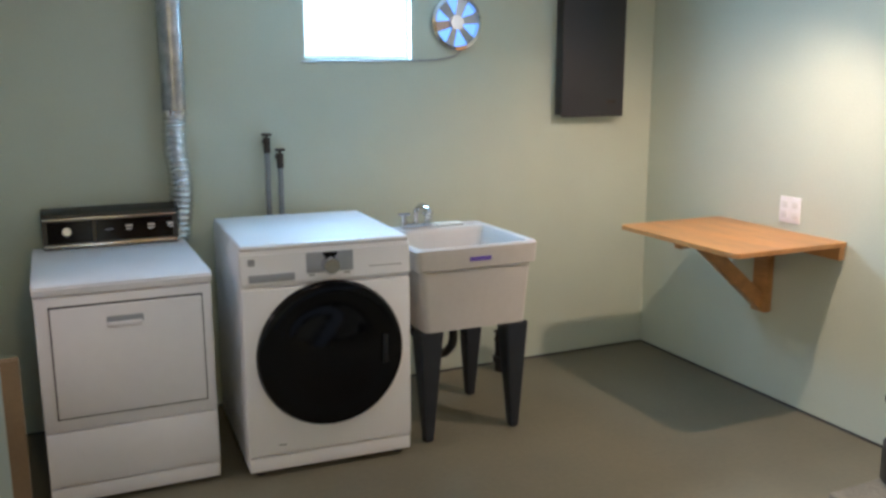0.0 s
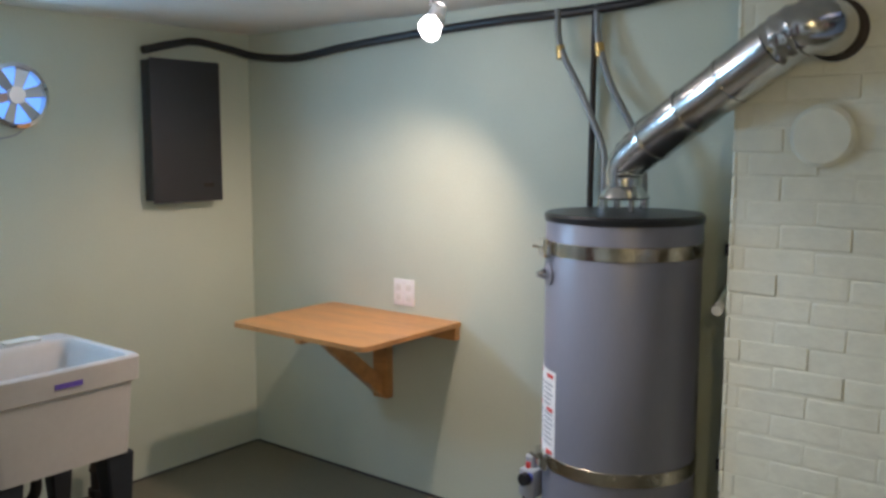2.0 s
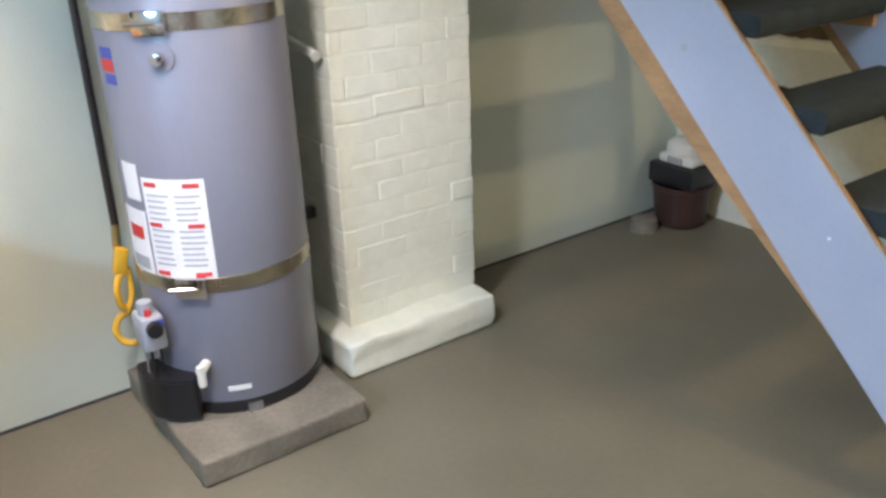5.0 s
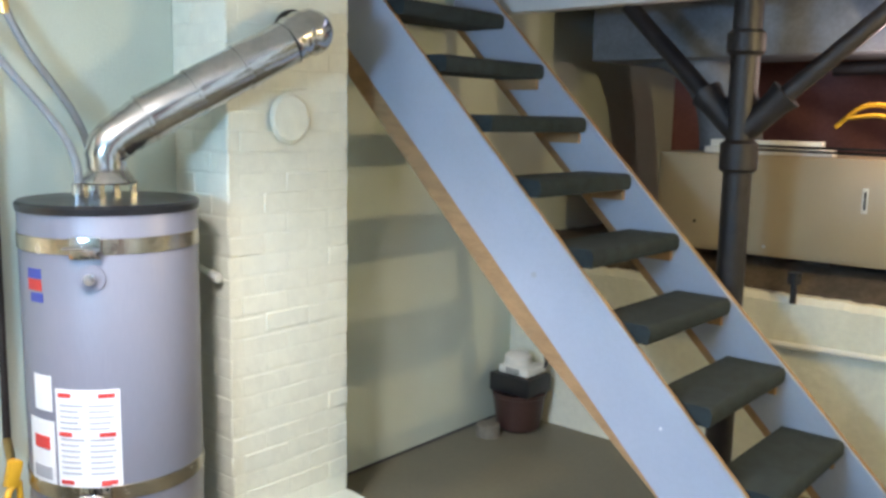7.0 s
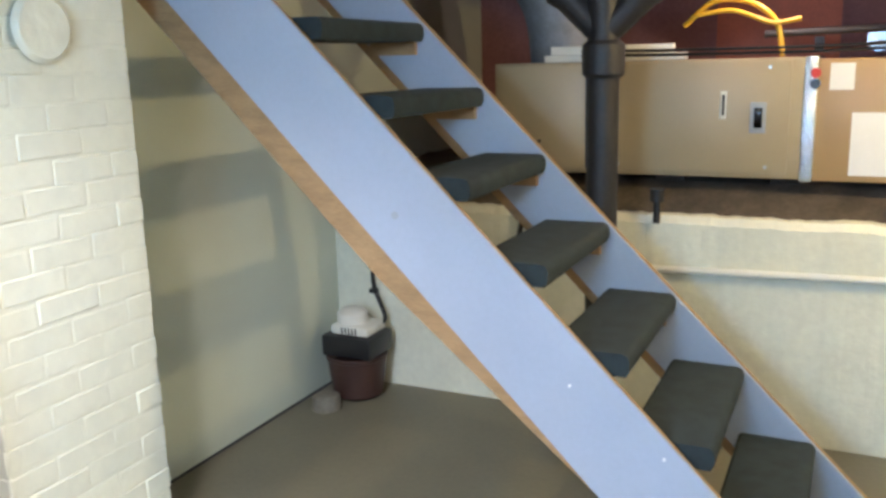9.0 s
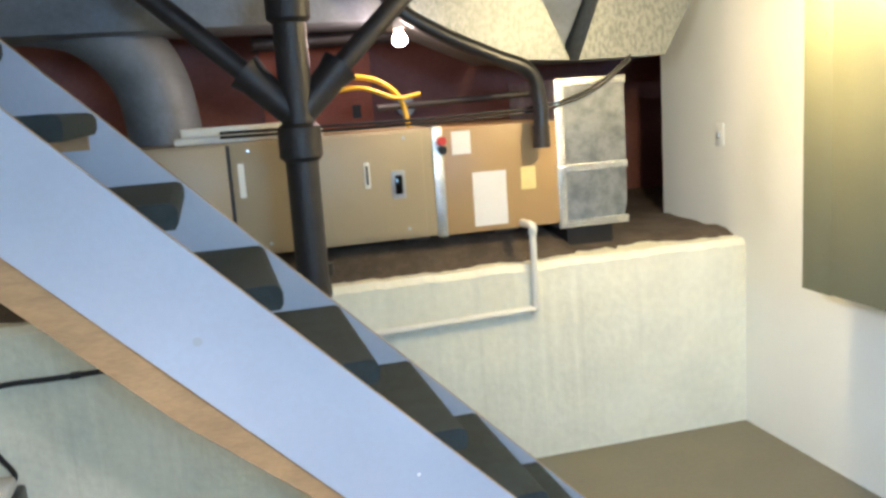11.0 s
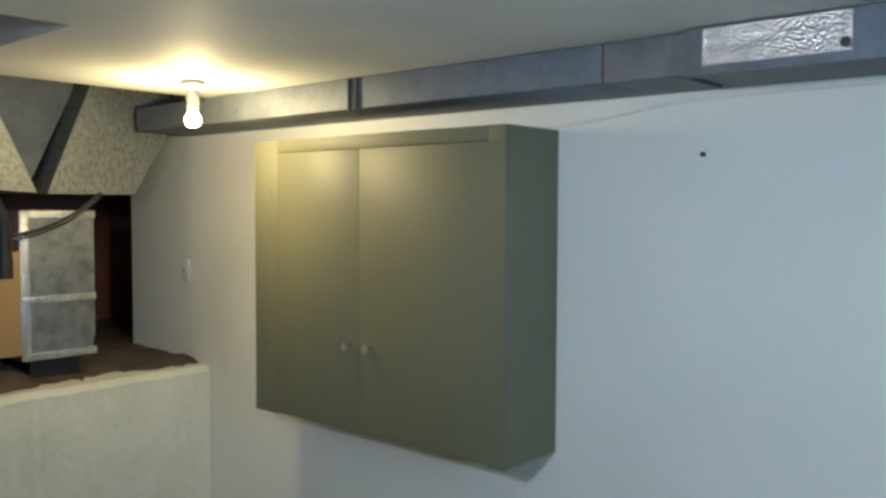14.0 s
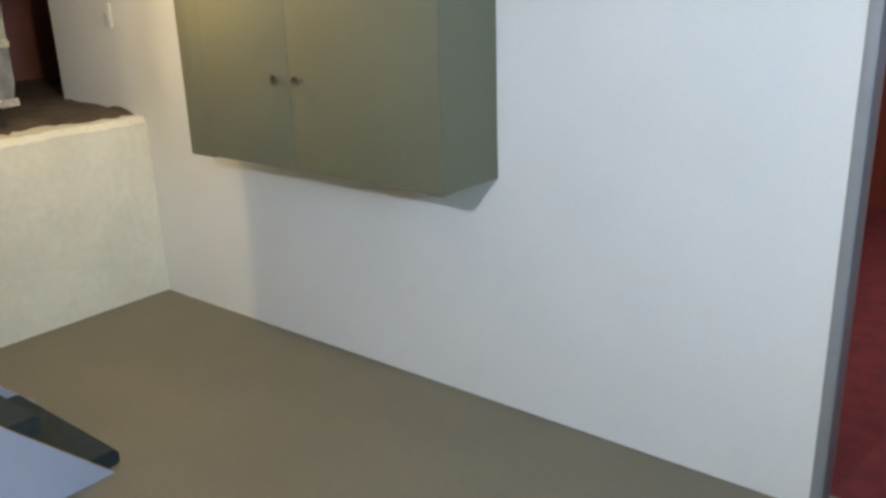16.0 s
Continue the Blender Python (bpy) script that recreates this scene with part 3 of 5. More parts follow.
for k in range(4):
    b = radians(45 + 90 * k)
    c = (HX + 0.075 * math.cos(b), HY + 0.075 * math.sin(b))
    box(bm, c[0] - 0.008, c[0] + 0.008, c[1] - 0.008, c[1] + 0.008, HT - 0.002, HT + 0.055)
part("draft_hood", bm, FLUE, fl, "draft hood on four legs")
line = smooth_line([F0, F1, F2], 7)
rad = [0.056 + 0.019 * k / len(line) + (0.003 if k % 2 else -0.001) for k in range(len(line))]
part("elbow", tube(B(), line, 0.055, n=32, radii=rad), FLUE, fl, "ribbed elbow")
for k in range(3):
    a, b = F2.lerp(F3, k / 3), F2.lerp(F3, (k + 1) / 3 + 0.01)
    part("pipe_section", tube(B(), [a, a.lerp(b, 0.02), a.lerp(b, 0.97), b], 0.076, n=36, radii=[0.0765, 0.0775, 0.0755, 0.0755]), FLUE, fl)
    part("collar", tube(B(), [a - (b - a) * 0.03, a + (b - a) * 0.03], 0.080, n=36), FLUE, fl)
line = smooth_line([F3, F3.lerp(F4, 0.6) + Vector((-0.012, 0, 0.012)), F4 + Vector((-0.004, -0.015, 0.006)), F5], 6)
rad = [0.075 + (0.004 if k % 3 == 0 else 0) for k in range(len(line))]
part("elbow", tube(B(), line, 0.058, n=36, radii=rad), FLUE, fl, "segmented upper elbow")
bm = B()
rod(bm, (CX - 0.004, -2.975, 1.95), (CX - 0.014, -2.975, 1.95), 0.088, n=40)
part("thimble", bm, RUST, fl, "round wall collar")
for nm, px, lab_, pts in (("cold_water_line", HY + 0.13, "dark braided cold water line into the heater top", [(-0.06, -1.90, ZC - 0.05), (-0.07, -1.92, 2.0), (-0.11, -2.03, 1.83), (-0.19, -2.17, 1.62), (-0.235, -2.205, 1.50), (-0.24, -2.205, HT)]),
                       ("hot_water_line", HY - 0.13, "dark braided hot water line into the heater top", [(-0.05, -2.06, ZC - 0.05), (-0.06, -2.08, 2.0), (-0.08, -2.14, 1.85), (-0.11, -2.25, 1.68), (-0.125, -2.30, 1.55), (-0.13, -2.31, HT)])):
    wl = thing(nm, (0, 0, 0), lab_, "water pipe")
    part("hose", tube(B(), smooth_line(pts), 0.013, n=12), HOSE, wl)
    part("fitting", tube(B(), [pts[1], Vector(pts[1]) - Vector((0.002, 0.008, 0.05))], 0.018, n=12), BRASS, wl, "brass fitting")
    part("fitting", tube(B(), [pts[-1], Vector(pts[-1]) + Vector((0, 0, 0.05))], 0.018, n=12), CHROME, wl, "chrome nut")
bar = thing("heater_bracket", (0, 0, 0), "black iron bracket stubs fixed to the chimney side", "bracket")
for z in (1.275, 0.525):
    part("bar", bx(-0.15, -0.12, -2.688, -2.615, z - 0.02, z + 0.02, bevel=0.003), BLACKI, bar)
pv = thing("relief_drain_pipe", (0, 0, 0), "white painted drain pipe in the corner beside the chimney", "pipe")
part("pipe", tube(B(), [(-0.035, -2.62, 0.02), (-0.035, -2.62, 1.17)], 0.014, n=12), WALL, pv)
part("arm", tube(B(), smooth_line([(-0.035, -2.62, 1.17), (-0.16, -2.635, 1.14), (-0.285, -2.653, 1.104)], 5), 0.014, n=12), WALL, pv)
part("cap", tube(B(), [(-0.275, -2.652, 1.107), (-0.315, -2.657, 1.096)], 0.017, n=14), PVC, pv, "white plastic end cap")

# ---- dark conduit along the east wall top ----
c = thing("black_conduit", (0, 0, 0), "thick black cable sagging along the wall below the ceiling", "cable")
pts = [(-0.66, -0.06, 2.055), (-0.50, -0.055, 2.095), (-0.36, -0.05, 2.12), (-0.16, -0.05, 2.10), (-0.05, -0.12, 2.07), (-0.045, -0.42, 2.045), (-0.045, -0.75, 2.075), (-0.045, -1.15, 2.10), (-0.045, -1.60, 2.12), (-0.045, -1.95, 2.125), (-0.05, -2.25, 2.14), (-0.06, -2.45, 2.185)]
part("cable", tube(B(), smooth_line(pts), 0.019, n=14), BLACKP, c)

# ---- ceiling spots: the table one is real, the other two are added ----
def ceiling_spot(name, p, aim, label, drop):
    p = Vector(p)
    dv = (Vector(aim) - p).normalized()
    th = thing(name, (0, 0, 0), label, "spotlight", "ceiling spotlights")
    part("canopy", lathe(B(), (p.x, p.y), [(0.0, ZC - 0.001), (0.05, ZC - 0.002), (0.048, ZC - 0.016), (0.012, ZC - 0.020), (0.0, ZC - 0.020)], 28), WHITE, th)
    if drop:
        bm = B()
        rod(bm, (p.x, p.y, ZC - 0.018), (p.x, p.y, p.z + 0.085), 0.008, n=10)
        part("stem", bm, GALV, th)
    part("head", tube(B(), [p - dv * 0.10, p - dv * 0.092, p - dv * 0.05, p - dv * 0.018], 0.036, n=24, radii=[0.014, 0.025, 0.033, 0.037], caps=False), SILVER, th, "cone-shaped spot head")
    part("bulb", tube(B(), [p - dv * 0.05, p - dv * 0.02, p + dv * 0.01, p + dv * 0.03, p + dv * 0.037], 0.03, n=20, radii=[0.016, 0.030, 0.034, 0.024, 0.006]), BULB3, th, "glowing halogen bulb").visible_shadow = False


ceiling_spot("ceiling_spotlight", SPOT1, AIM1, "small silver ceiling spotlight with a bright exposed bulb above the table", True)
# Made-up head that carries the stair fill, kept out of view.
ceiling_spot("ceiling_spotlight", SPOT2, AIM2, "small silver ceiling spotlight added as unseen fill for the stairs", False)
# Invented head for the wall fill, lined up with the table spot.
ceiling_spot("ceiling_spotlight", SPOT3, AIM3, "small silver ceiling spotlight added as fill for the cabinet wall", False)
bt = thing("ceiling_batten", (0, 0, 0), "long unlit metal strip light on the ceiling", "ceiling light")
part("housing", bx(-3.0, -1.78, -1.60, -1.545, ZC - 0.035, ZC - 0.001, bevel=0.006), GALV, bt)
part("end_cap", bx(-1.779, -1.765, -1.605, -1.54, ZC - 0.04, ZC - 0.001, bevel=0.004), CHROME, bt)

# ---- folding table ----
tb = thing("wall_table", (0, 0, 0), "varnished plywood table hung on the wall with brackets", "table")
edge = [(-0.002, -1.40), (-0.002, -0.60)]
for cx, cy, s0 in ((-0.59, -0.64, 90), (-0.59, -1.36, 180)):
    edge += [(cx + 0.04 * math.cos(radians(s0 + 15 * k)), cy + 0.04 * math.sin(radians(s0 + 15 * k))) for k in range(7)]
bm = prism(B(), edge, 2, 0.825, 0.846)
part("tabletop", bm, PLY, tb)
part("wall_cleat", bx(-0.035, -0.001, -1.395, -0.605, 0.765, 0.824, bevel=0.003), PLY, tb)
y = -0.955
part("bracket_post", bx(-0.045, -0.001, y - 0.045, y + 0.045, 0.43, 0.764, bevel=0.004), PLY, tb, "upright bracket board")
bm = prism(B(), [(-0.046, 0.44), (-0.046, 0.53), (-0.40, 0.824), (-0.50, 0.824)], 1, y - 0.02, y + 0.02)
part("bracket_brace", bm, PLY, tb, "slanting brace")
part("bracket_rail", bx(-0.56, -0.036, y - 0.02, y + 0.02, 0.785, 0.824, bevel=0.003), PLY, tb)
ou = thing("wall_outlet", (0, 0, 0), "white double outlet cover plate on the wall", "outlet")
part("plate", bx(-0.008, -0.001, -1.135, -1.012, 0.882, 1.006, bevel=0.003), WHITE, ou)
for yy in (-1.104, -1.043):
    for zz in (0.920, 0.968):
        part("socket", bx(-0.010, -0.0075, yy - 0.017, yy + 0.017, zz - 0.016, zz + 0.016, bevel=0.003), PAPER, ou)

# ---- electrical panel ----
ep = thing("electrical_panel", (0, 0, 0), "flat charcoal grey metal electrical panel on the wall", "electrical panel")
part("box", bx(-0.64, -0.28, -0.085, -0.001, 1.355, 2.015, bevel=0.004), PANEL, ep)
part("cover", bx(-0.655, -0.262, -0.097, -0.086, 1.345, 2.022, bevel=0.004), PANEL, ep)
part("latch", bx(-0.375, -0.315, -0.100, -0.0965, 1.415, 1.435), RUST, ep, "small reddish latch plate")

# ---- exhaust fan in the wall ----
ef = thing("exhaust_fan", (0, 0, 0), "round metal exhaust fan glowing with daylight behind its blades", "fan")
fc = Vector((-1.236, 0, 1.823))
bm = B()
ring = []
for r_, y_ in ((0.135, -0.002), (0.135, -0.03), (0.118, -0.036), (0.112, -0.01)):
    ring.append([bm.verts.new((fc.x + r_ * math.cos(2 * math.pi * k / 48), y_, fc.z + r_ * math.sin(2 * math.pi * k / 48))) for k in range(48)])
for a, b in zip(ring, ring[1:]):
    for k in range(48):
        bm.faces.new((a[k], a[(k + 1) % 48], b[(k + 1) % 48], b[k]))
part("rim", bm, CHROME, ef, "polished rim")
bm = B()
rod(bm, (fc.x, -0.002, fc.z), (fc.x, -0.005, fc.z), 0.114, n=48)
part("shutter", bm, glow("shutter_daylight", (0.22, 0.50, 1.0), 1.3), ef, "translucent shutter lit by daylight")
for k in range(6):
    a = radians(60 * k + 12)
    bm = B()
    box(bm, 0.018, 0.113, -0.013, 0.013, -0.002, 0.002)
    for v in bm.verts:
        v.co.y *= 1 + v.co.x * 10
    bmesh.ops.transform(bm, matrix=Matrix.Translation((fc.x, -0.018, fc.z)) @ Matrix.Rotation(-a, 4, "Y") @ Matrix.Rotation(radians(70), 4, "X"), verts=bm.verts)
    part("blade", bm, SILVER, ef)
bm = B()
rod(bm, (fc.x, -0.006, fc.z), (fc.x, -0.034, fc.z), 0.036, n=24)
part("hub", bm, SILVER, ef)
cw = thing("fan_cord", (0, 0, 0), "thin grey cord hanging from the fan along the window sill", "cord")
part("cord", tube(B(), smooth_line([(-1.20, -0.006, 1.69), (-1.26, -0.008, 1.655), (-1.40, -0.006, 1.638), (-1.75, -0.006, 1.634), (-2.03, -0.006, 1.628)]), 0.0035, n=6), GREYP, cw)

# ---- dryer ----
DX0, DX1, DYF, DYB = -3.235, -2.625, -0.80, -0.10
dr = thing("clothes_dryer", (0, 0, 0), "older white enamelled clothes dryer with a black control console", "dryer")
part("body", bx(DX0, DX1, DYF + 0.015, DYB, 0.03, 0.80, bevel=0.006), DRYW, dr)
bm = prism(B(), [(DYF, 0.802), (DYF - 0.002, 0.835), (DYF + 0.03, 0.848), (DYB, 0.852), (DYB, 0.802)], 0, DX0 - 0.004, DX1 + 0.004)
bmesh.ops.bevel(bm, geom=bm.edges[:], offset=0.006, segments=2, affect="EDGES")
part("top", bm, DRYW, dr)
part("front_panel", bx(DX0 + 0.002, DX1 - 0.002, DYF, DYF + 0.014, 0.30, 0.798, bevel=0.005), DRYW, dr)
part("kick_panel", bx(DX0 + 0.002, DX1 - 0.002, DYF, DYF + 0.014, 0.085, 0.294, bevel=0.005), DRYW, dr)
part("toe_strip", bx(DX0 + 0.004, DX1 - 0.004, DYF + 0.004, DYF + 0.014, 0.02, 0.079, bevel=0.003), DRYW, dr)
part("door_gap", bx(DX0 + 0.045, DX1 - 0.035, DYF - 0.001, DYF, 0.345, 0.765), SEAM, dr)
dd = part("door", bx(DX0 + 0.050, DX1 - 0.040, DYF - 0.012, DYF - 0.001, 0.351, 0.759, bevel=0.006), DRYW, dr, "flat white door")
part("handle_recess", bx(-3.0, -2.875, DYF - 0.014, DYF - 0.0115, 0.685, 0.715, bevel=0.003), GREYP, dd, "recessed pull")
part("pull_lip", bx(-3.0, -2.88, DYF - 0.018, DYF - 0.0125, 0.675, 0.694, bevel=0.003), DRYW, dd)
bm = prism(B(), [(-0.175, 0.852), (-0.155, 0.99), (-0.10, 1.015), (-0.06, 1.015), (-0.06, 0.852)], 0, DX0 + 0.04, DX1 - 0.03)
bmesh.ops.bevel(bm, geom=bm.edges[:], offset=0.006, segments=2, affect="EDGES")
co = part("console", bm, BLACKP, dr, "black control console")
M = Matrix.Translation((0, -0.176, 0.857)) @ Matrix.Rotation(radians(-8.2), 4, "X")


def on_console(name, x0, x1, z0, z1, material, depth=0.004, label="", bevel=0.0):
    bm = bx(x0, x1, -depth, 0.001, z0, z1, bevel=bevel)
    bmesh.ops.transform(bm, matrix=M, verts=bm.verts)
    return part(name, bm, material, co, label)


on_console("chrome_trim", DX0 + 0.045, DX1 - 0.035, 0.004, 0.016, CHROME, 0.006, "chrome strip")
on_console("chrome_trim", DX0 + 0.045, DX1 - 0.035, 0.118, 0.124, CHROME, 0.005)
on_console("dial_panel", DX0 + 0.06, DX0 + 0.235, 0.022, 0.112, DARKGLASS, 0.003)
on_console("button_panel", DX0 + 0.25, DX1 - 0.05, 0.022, 0.112, DARKGLASS, 0.003)
for x in (-2.855, -2.765, -2.685):
    on_console("button", x - 0.014, x + 0.014, 0.075, 0.083, SILVER, 0.008)
    on_console("print_bar", x - 0.012, x + 0.012, 0.064, 0.067, PAPER, 0.0045)
on_console("print_bar", -2.95, -2.92, 0.068, 0.071, INK, 0.0045)
bm = B()
rod(bm, M @ Vector((-3.10, 0, 0.068)), M @ Vector((-3.10, -0.018, 0.068)), 0.020, 0.016, n=24)
part("timer_knob", bm, SILVER, co, "silver timer knob")
for x in (DX0 + 0.05, DX1 - 0.05):
    for y in (DYF + 0.06, DYB - 0.06):
        bm = B()
        rod(bm, (x, y, 0.0), (x, y, 0.031), 0.02, n=12)
        part("foot", bm, BLACKP, dr)
# dryer exhaust pipe
ev = thing("dryer_vent_pipe", (0, 0, 0), "galvanised vent pipe with a crinkled flexible lower end behind the dryer", "vent pipe")
part("rigid_pipe", tube(B(), [(-2.625, -0.065, 1.40), (-2.625, -0.065, ZC - 0.002)], 0.05, n=32), GALV, ev)
line = [Vector((-2.625 - 0.008 * math.sin(k * 0.12), -0.065, 1.40 - k * 0.0085)) for k in range(66)]
part("flexible_pipe", tube(B(), line, 0.05, n=28, radii=[0.050 + (0.005 if k % 3 == 0 else -0.002) for k in range(66)]), FOIL, ev, "crinkled foil hose")
part("seam", bx(-2.675, -2.668, -0.068, -0.062, 1.40, ZC - 0.004), SEAM, ev)
bm = B()
rod(bm, (-2.625, -0.065, 1.395), (-2.625, -0.065, 1.415), 0.0535, n=32)
part("clamp", bm, CHROME, ev)

# ---- washing machine, turned a little ----
wm = thing("washing_machine", (0, 0, 0), "white front-loading washing machine with a large dark glass door", "washing machine")
WXc, WYf, WW, WD, WH = -2.19, 0.0, 0.675, 0.74, 0.935
wparts = []


def wp(name, bm, material, parent=None, label=""):
    ob = part(name, bm, material, parent or wm, label)
    wparts.append(ob)
    return ob


h = WW / 2
wp("body", bx(-h, h, 0.02, WD, 0.03, WH - 0.012, bevel=0.012), WHITE)
wp("top", bx(-h + 0.002, h - 0.002, 0.012, WD + 0.004, WH - 0.022, WH, bevel=0.012, seg=3), WHITE, label="smooth white top")
wp("front_panel", bx(-h, h, 0.0, 0.03, 0.09, 0.77, bevel=0.012), WHITE)
bm = prism(B(), [(0.012, 0.775), (0.0, 0.785), (0.012, 0.905), (0.03, 0.918), (0.06, 0.918), (0.06, 0.775)], 0, -h, h)
bmesh.ops.bevel(bm, geom=bm.edges[:], offset=0.005, segments=2, affect="EDGES")
cp = wp("control_panel", bm, WHITE, label="sloped white control panel")
wp("kick_plate", bx(-h + 0.004, h - 0.004, 0.008, 0.03, 0.025, 0.085, bevel=0.006), WHITE)
wp("detergent_drawer", bx(-h + 0.03, -h + 0.205, -0.004, 0.02, 0.795, 0.825, bevel=0.004), GREYP, cp, "grey drawer pull")
wp("display", bx(-0.085, 0.10, 0.001, 0.02, 0.815, 0.895, bevel=0.003), GREYP, cp, "grey display panel")
bm = B()
rod(bm, (0.008, 0.004, 0.845), (0.008, -0.03, 0.842), 0.037, 0.031, n=32)
wp("program_knob", bm, CHROME, cp, "round chrome knob")
wp("display_window", bx(-0.02, 0.035, -0.001, 0.01, 0.878, 0.894, bevel=0.002), DARKGLASS, cp)
for x in (-0.065, 0.075):
    wp("button", bx(x - 0.012, x + 0.012, -0.002, 0.01, 0.805, 0.812, bevel=0.002), SILVER, cp)
wp("print_bar", bx(0.165, 0.30, 0.0035, 0.01, 0.822, 0.826), INK, cp)
wp("badge", bx(-h + 0.03, -h + 0.055, 0.004, 0.02, 0.86, 0.885), INK, cp, "small grey badge")
dc, dR = (0.0, 0.49), 0.292


def wdisc(profile, material, name, parent=None, label="", n=64):
    bm = B()
    rings = []
    for r_, y_ in profile:
        rings.append([bm.verts.new((dc[0] + r_ * math.cos(2 * math.pi * k / n), y_, dc[1] + r_ * math.sin(2 * math.pi * k / n))) for k in range(n)] if r_ > 1e-4 else [bm.verts.new((dc[0], y_, dc[1]))])
    for a, b in zip(rings, rings[1:]):
        for k in range(n):
            j = (k + 1) % n
            bm.faces.new((a[k], a[j], b[0]) if len(b) == 1 else (a[k], a[j], b[j], b[k]))
    return wp(name, bm, material, parent, label)


dw = wdisc([(dR, 0.0), (dR + 0.004, -0.012), (dR - 0.004, -0.03), (dR - 0.022, -0.036), (dR - 0.05, -0.034)], DARKGLASS, "door", None, "glossy black door ring")
wdisc([(dR - 0.05, -0.034), (dR - 0.075, -0.030), (0.16, -0.040), (0.08, -0.052), (0.0, -0.056)], DARKGLASS, "door_glass", dw, "bulging dark glass")
wp("door_grip", bx(0.205, 0.225, -0.045, -0.032, 0.43, 0.55, bevel=0.005), BLACKP, dw, "dark door grip")
wp("filter_cover", bx(-0.22, -0.19, -0.002, 0.004, 0.13, 0.135), INK)
for x in (-h + 0.05, h - 0.05):
    for y in (0.06, WD - 0.06):
        bm = B()
        rod(bm, (x, y, 0.0), (x, y, 0.031), 0.022, n=12)
        wp("foot", bm, BLACKP)
wm.matrix_world = pose(-2.19, -0.875, 0, 0, 0, -2.5)

lb = thing("leaning_board", (0, 0, 0), "brown wooden board standing against the wall beside the dryer", "board")
part("board", bx(-3.52, -3.292, -0.90, -0.86, 0.0, 0.62, bevel=0.004), CARD, lb)

# wall taps and hoses
for x, z in ((-2.219, 1.262), (-2.160, 1.19)):
    tp = thing("laundry_tap", (0, 0, 0), "small dark wall tap with a grey washing machine hose", "tap")
    bm = B()
    rod(bm, (x, -0.001, z), (x, -0.05, z), 0.013, n=14)
    rod(bm, (x, -0.045, z + 0.018), (x, -0.045, z - 0.05), 0.016, n=14)
    part("valve", bm, RUST, tp)
    bm = B()
    box(bm, x - 0.022, x + 0.022, -0.06, -0.03, z + 0.028, z + 0.04, bevel=0.004)
    rod(bm, (x, -0.045, z + 0.01), (x, -0.045, z + 0.03), 0.006, n=8)
    part("handle", bm, RUST, tp)
    part("hose", tube(B(), smooth_line([(x, -0.045, z - 0.05), (x, -0.048, z - 0.12), (x - 0.004, -0.06, 0.95), (x, -0.07, 0.55), (x + 0.02, -0.08, 0.30)]), 0.0125, n=12), HOSE, tp, "grey hose")

# ---- utility sink ----
us = thing("utility_sink", (0, 0, 0), "off-white plastic laundry sink on four dark tapered legs", "sink")
SX0, SX1, SY0, SY1 = -1.815, -1.245, -0.86, -0.29
bm = B()


def ring4(x0, x1, y0, y1, z, r=0.03, n=5):
    out = []
    for cx, cy, s in ((x1 - r, y1 - r, 0), (x0 + r, y1 - r, 90), (x0 + r, y0 + r, 180), (x1 - r, y0 + r, 270)):
        for k in range(n + 1):
            a = radians(s + 90 * k / n)
            out.append(bm.verts.new((cx + r * math.cos(a), cy + r * math.sin(a), z)))
    return out


loops = [ring4(SX0 + 0.075, SX1 - 0.075, SY0 + 0.04, SY1 - 0.05, 0.50), ring4(SX0 + 0.045, SX1 - 0.045, SY0 + 0.012, SY1 - 0.02, 0.502),
         ring4(SX0 + 0.022, SX1 - 0.022, SY0 + 0.006, SY1 - 0.008, 0.765), ring4(SX0, SX1, SY0 - 0.006, SY1, 0.772),
         ring4(SX0 - 0.004, SX1 + 0.004, SY0 - 0.010, SY1 + 0.004, 0.856), ring4(SX0 + 0.004, SX1 - 0.004, SY0, SY1 - 0.004, 0.864),
         ring4(SX0 + 0.028, SX1 - 0.028, SY0 + 0.024, SY1 - 0.10, 0.860), ring4(SX0 + 0.04, SX1 - 0.04, SY0 + 0.034, SY1 - 0.115, 0.84),
         ring4(SX0 + 0.075, SX1 - 0.075, SY0 + 0.06, SY1 - 0.14, 0.54), ring4(SX0 + 0.12, SX1 - 0.12, SY0 + 0.11, SY1 - 0.19, 0.522)]
for a, b in zip(loops, loops[1:]):
    for k in range(len(a)):
        j = (k + 1) % len(a)
        bm.faces.new((a[k], a[j], b[j], b[k]))
bm.faces.new(loops[0][::-1])
bm.faces.new(loops[-1])
part("tub", bm, SINKW, us)
part("maker_badge", bx(-1.575, -1.475, SY0 - 0.0125, SY0 - 0.0095, 0.80, 0.818), PURPLE, us, "small purple maker's badge")
